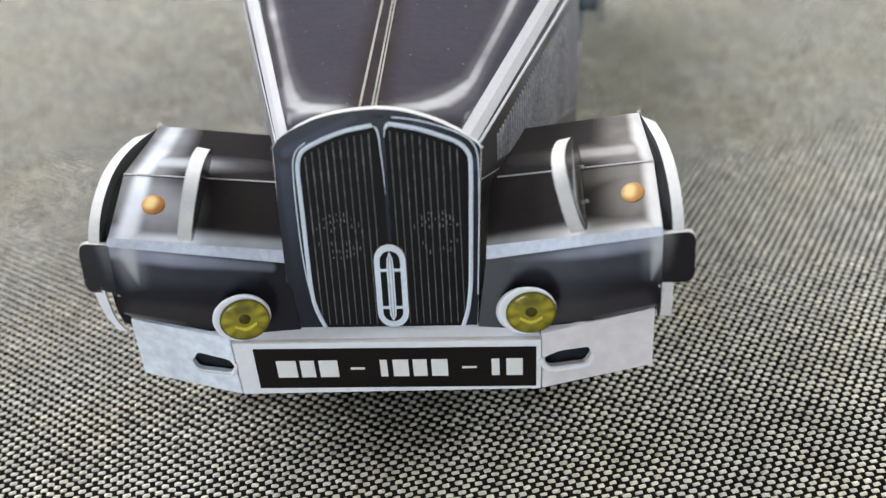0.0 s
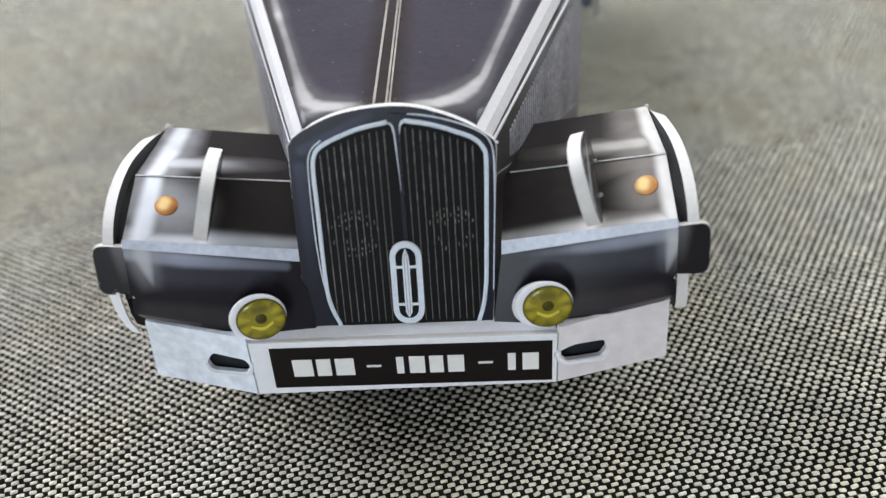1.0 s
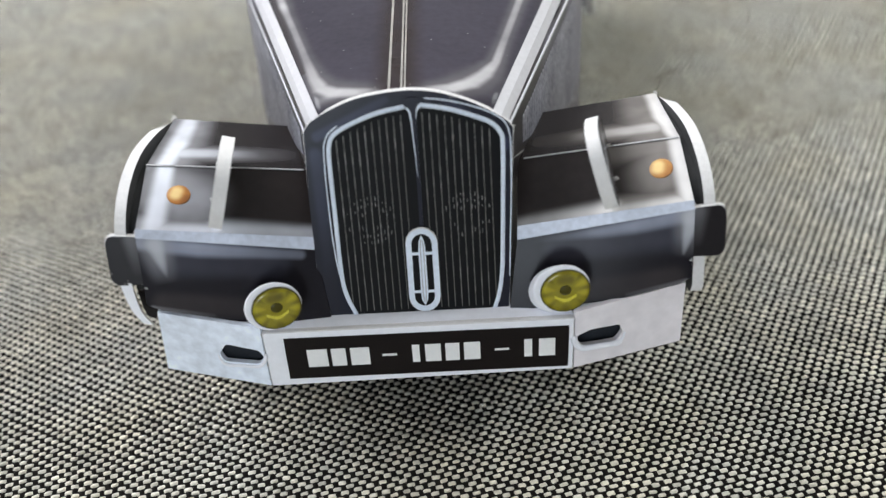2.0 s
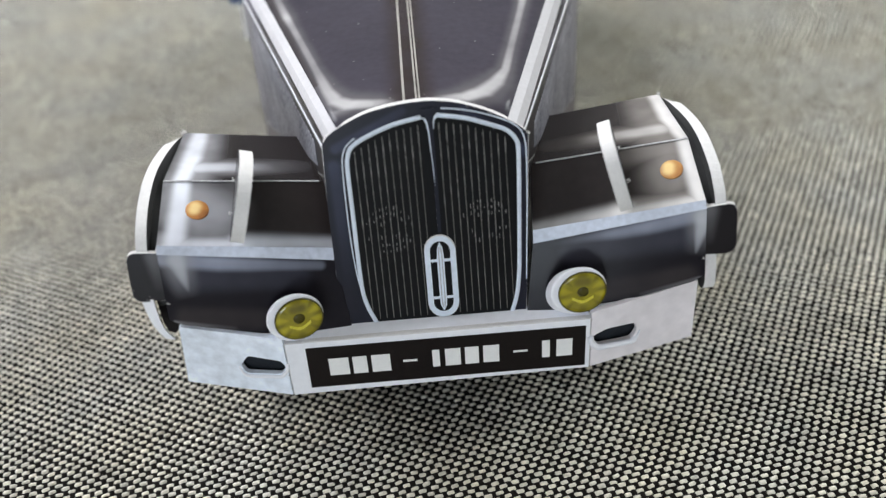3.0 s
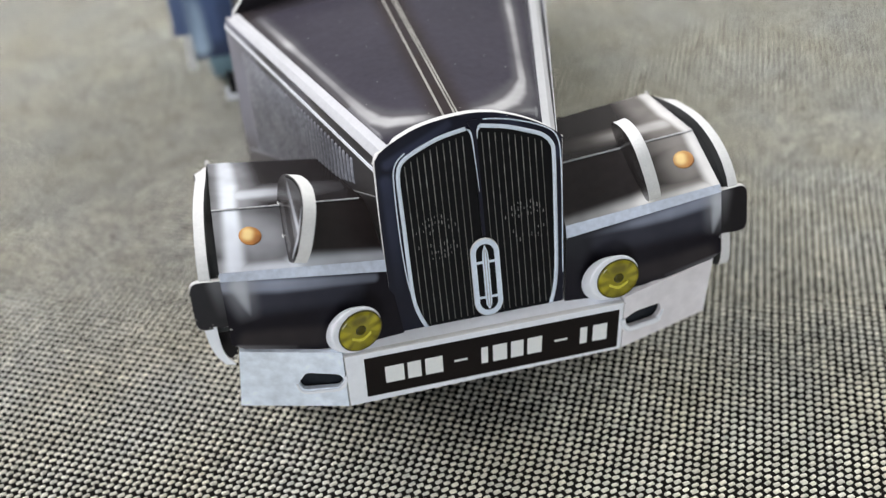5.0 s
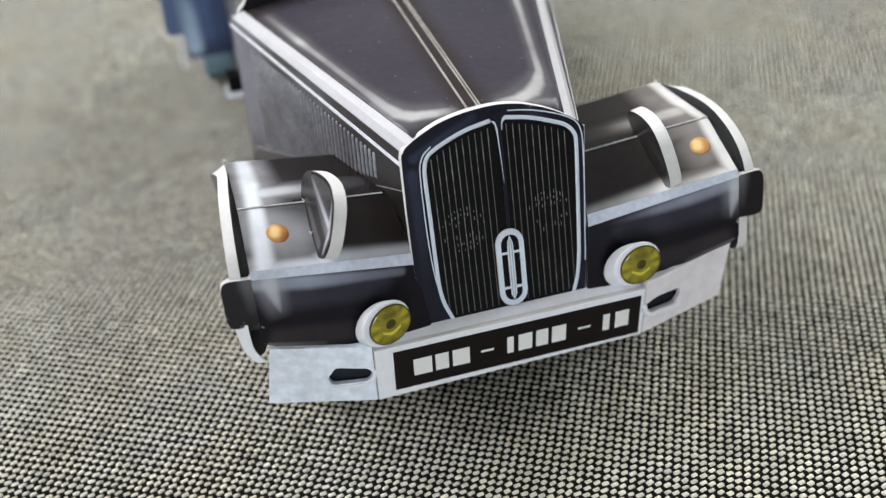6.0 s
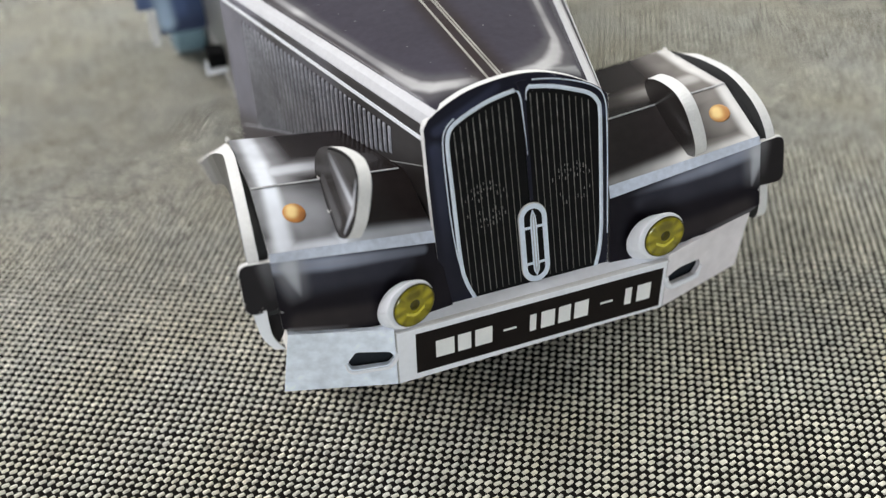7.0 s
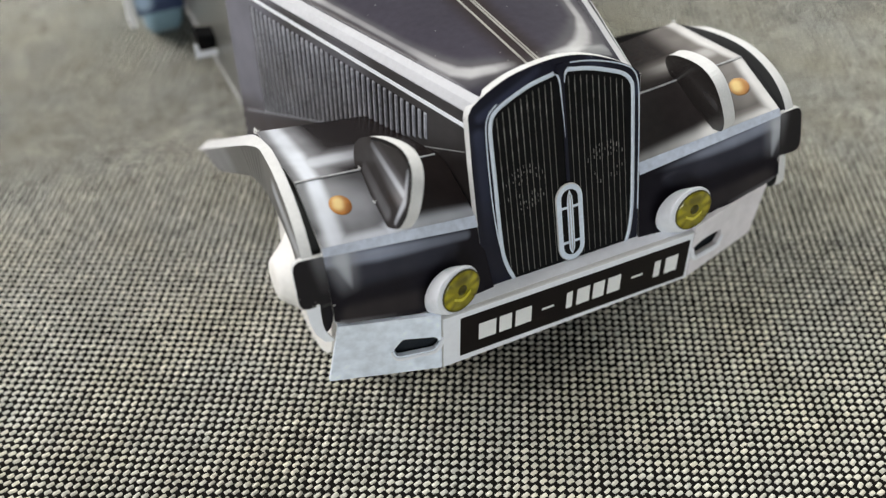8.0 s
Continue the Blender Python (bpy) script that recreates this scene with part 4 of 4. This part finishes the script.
    on_car("hub_cap", lathe([(9.6, -0.4), (9.3, 0.2), (7.6, 1.6), (5.9, 3.4), (4.6, 5.0), (4.1, 5.5), (3.2, 5.7), (0.5, 5.75)], Vector(S(43.9, 33.6, 16.6)), Vector((s, 0, 0.02)), 40), wheel_card, wheel, "bulging white card hub cap", True)

# bumper with its number plate
slot_ink = material("slot_ink", (0.018, 0.021, 0.026), 0.6, vary=0.3, specular=0.1)
# one white card twice: bluish light left, warmer right, put into the colours
bumper_cards = {-1: material("cool_lit_bumper_card", (0.79, 0.845, 0.94), 0.34, vary=0.24, scale=52.0), 1: material("warm_lit_bumper_card", (0.78, 0.735, 0.76), 0.42, vary=0.12, scale=38.0)}
bumper = on_car("bumper", plate([(-27.9, 0, 13.8), (26.8, 0, 14.5), (26.8, 0, 26.6), (-27.9, 0, 26.6)], (0, 1.0, 0), 0.15), [card, card_edge], label="white card bumper with a dark number plate")
on_car("bumper_top", plate([(-27.9, 0.9, 26.6), (26.8, 0.9, 26.6), (26.0, 4.4, 26.9), (-27.0, 4.4, 26.9)], (0, 0, -0.8), 0.1), [card, card_edge], bumper)
on_car("number_plate", plate([(-24.4, -0.12, 15.5), (25.9, -0.12, 15.4), (25.9, -0.12, 25.0), (-24.3, -0.12, 25.2)], (0, 0.1, 0)), plate_ink, bumper, "black number plate with white bars")
for u0, u1, tall in ((-21.6, -17.5, 4.1), (-17.3, -14.2, 4.1), (-13.9, -10.0, 4.1), (-8.0, -5.4, 0.5), (-2.9, -1.1, 4.1), (-0.6, 2.7, 4.1), (3.0, 6.0, 4.1), (6.3, 9.7, 4.1), (12.0, 14.6, 0.5), (17.0, 18.9, 4.1), (19.6, 23.0, 4.1)):
    u0, u1 = (u0 + 1.0, u1 + 0.5) if tall > 1 else (u0 + 0.75, u1 + 0.75)
    zc = 20.3
    on_car("plate_bar", plate([(u0, -0.2, zc - tall / 2), (u1, -0.2, zc - tall / 2), (u1, -0.2, zc + tall / 2), (u0, -0.2, zc + tall / 2)], (0, 0.07, 0)), letter_ink, bumper)
for s in (-1, 1):
    c00, c10, c11, c01 = (Vector(p) for p in (((28.1, 0.1, 13.9), (48.2, 6.0, 13.9), (46.2, 3.3, 29.9), (28.1, 0.1, 27.7)) if s < 0 else ((27.0, 0.1, 14.7), (47.4, 6.0, 14.5), (46.4, 3.4, 30.5), (26.9, 0.1, 27.8))))
    at = lambda a, b: c00.lerp(c10, a).lerp(c01.lerp(c11, a), b)
    hole = rounded([(0.012, 0.50), (0.07, 0.37), (0.41, 0.315), (0.45, 0.44), (0.37, 0.63), (0.05, 0.605)] if s < 0 else [(0.012, 0.49), (0.07, 0.36), (0.385, 0.30), (0.44, 0.43), (0.42, 0.58), (0.15, 0.625), (0.012, 0.565)], 0.035, 2)
    rim = [(0, 0), (0.5, 0), (1, 0), (1, 0.5), (1, 1), (0.5, 1), (0, 1), (0, 0.5)]
    flat = bmesh.new()
    loops = [[flat.verts.new((p[0] * 20, p[1] * 14, 0)) for p in ring] for ring in (rim, hole)]
    edges = [flat.edges.new((a, b)) for ring in loops for a, b in zip(ring, ring[1:] + ring[:1])]
    bmesh.ops.triangle_fill(flat, use_beauty=True, edges=edges)
    for v in flat.verts:
        q = at(v.co.x / 20, v.co.y / 14)
        v.co = Vector((s * q.x, q.y, q.z)) * MM
    grown = bmesh.ops.extrude_face_region(flat, geom=flat.faces[:])
    for v in (g for g in grown["geom"] if isinstance(g, bmesh.types.BMVert)):
        v.co += Vector((-s * 0.2, 0.9, 0)) * MM
    for k in range(4):
        fray((28.0 * s if s < 0 else 26.9, -0.1, 15.5 + 3.6 * k), 0.3, 4, 60 + k + 5 * s, bumper)
    on_car("bumper_side", flat, bumper_cards[s], bumper, "white bumper side with a dark slot")
    on_car("slot_back", plate([Vector((s * q.x - s * 0.4, q.y + 1.6, q.z)) for q in (at(0.0, 0.14), at(0.56, 0.14), at(0.56, 0.8), at(0.0, 0.8))], (0, 0.4, 0)), slot_ink, bumper, "dark slot")
    on_car("bumper_fold", plate([Vector((s * q.x, q.y + dy, q.z - dw)) for q, dy, dw in ((at(0, 1), 0.5, 0.1), (at(1, 1), 0.3, 0.1), (at(1, 1), 2.6, 0.5), (at(0, 1), 3.2, 0.5))], (0, 0, -0.4)), [card, card_edge], bumper, "white fold along the bumper top")
    lip = [at(-0.008, 0.58), at(0.0, 0.48), at(0.04, 0.375), at(0.09, 0.325), at(0.22, 0.30), at(0.38, 0.27), at(0.44, 0.32), at(0.465, 0.42)]
    on_car("slot_lip", tube([Vector((s * q.x, q.y - 0.05, q.z)) for q in smooth_path(lip, 4)], [0.25] + [0.36 if s < 0 else 0.62] * 22 + [0.34, 0.3, 0.25, 0.2]), card, bumper, "white curled lip round the slot", True)

# rear wings, and the bracket on the floor pan
teal_card = material("teal_card", (0.15, 0.24, 0.29), 0.6, vary=0.2, scale=90.0)
for s in (-1, 1):
    S = lambda u, y, z: (s * u, y, z)
    rw_print = printed("rear_wing_print", (0.070, 0.105, 0.215), [(S(52, 160, 13.5), S(36, 160, 14.5), 9.0, 0.85, (0.016, 0.022, 0.048)), (S(48.2, 160, 42), S(47.5, 160, 18), 4.2, 0.9, (0.44, 0.56, 0.70)), (S(38, 161, 40), S(38, 161, 16), 5.0, 0.6, (0.02, 0.03, 0.07))], 0.35, dust=False)
    rows = [[S(36.1, 160, 14.5), S(50, 160, 14.5)], [S(36.1, 162, 30), S(50, 162, 32)], [S(36.1, 168, 42), S(50, 167, 44)], [S(36.1, 182, 48), S(50, 182, 50)], [S(36.1, 200, 46), S(50, 200, 48)]]
    rear = on_car("rear_wing", sheet(rows, (0, 0.6, 0)), [rw_print, card_edge], label="dark blue-black printed rear wing")
    on_car("wing_tab", plate([S(50, 159.9, 23), S(55, 160.3, 23), S(55, 161.9, 35), S(50, 161.9, 35)], (0, 1.2, 0)), [rw_print, card_edge], rear, "blue-black tab")
    on_car("wing_flare", plate([S(50.4, 158.6, 12), S(50.4, 161.4, 24), S(50.4, 170, 44), S(50.4, 174, 42), S(50.4, 165, 24), S(50.4, 162.0, 12)], (s * 2.0, 0, 0)), [card, card_edge], rear, "white card edge")
    on_car("rear_wheel", lathe([(8, -9.6), (17.6, -9.6), (19, -8.6), (19, -1), (17.6, 0), (5, -0.5), (0.5, 0)], Vector(S(46, 180, 19)), Vector((s, 0, 0)), 28), teal_card, label="grey-teal card rear wheel")
    step = on_car("step_bracket", plate([S(36.1, 121, 21), S(41.0, 121, 20.5), S(41.0, 121, 25.4), S(36.1, 121, 24.6)], (0, 5, 0.5), 0.3), [black_ink, black_ink], label="small black bracket with a white edge")
    on_car("bracket_edge", plate([S(36.3, 120.8, 19.6), S(42.0, 120.8, 19.6), S(42.0, 120.8, 23.4), S(41.2, 120.8, 23.4), S(41.0, 120.8, 21.2), S(36.3, 120.8, 21.0)], (0, -0.7, 0)), card, step)
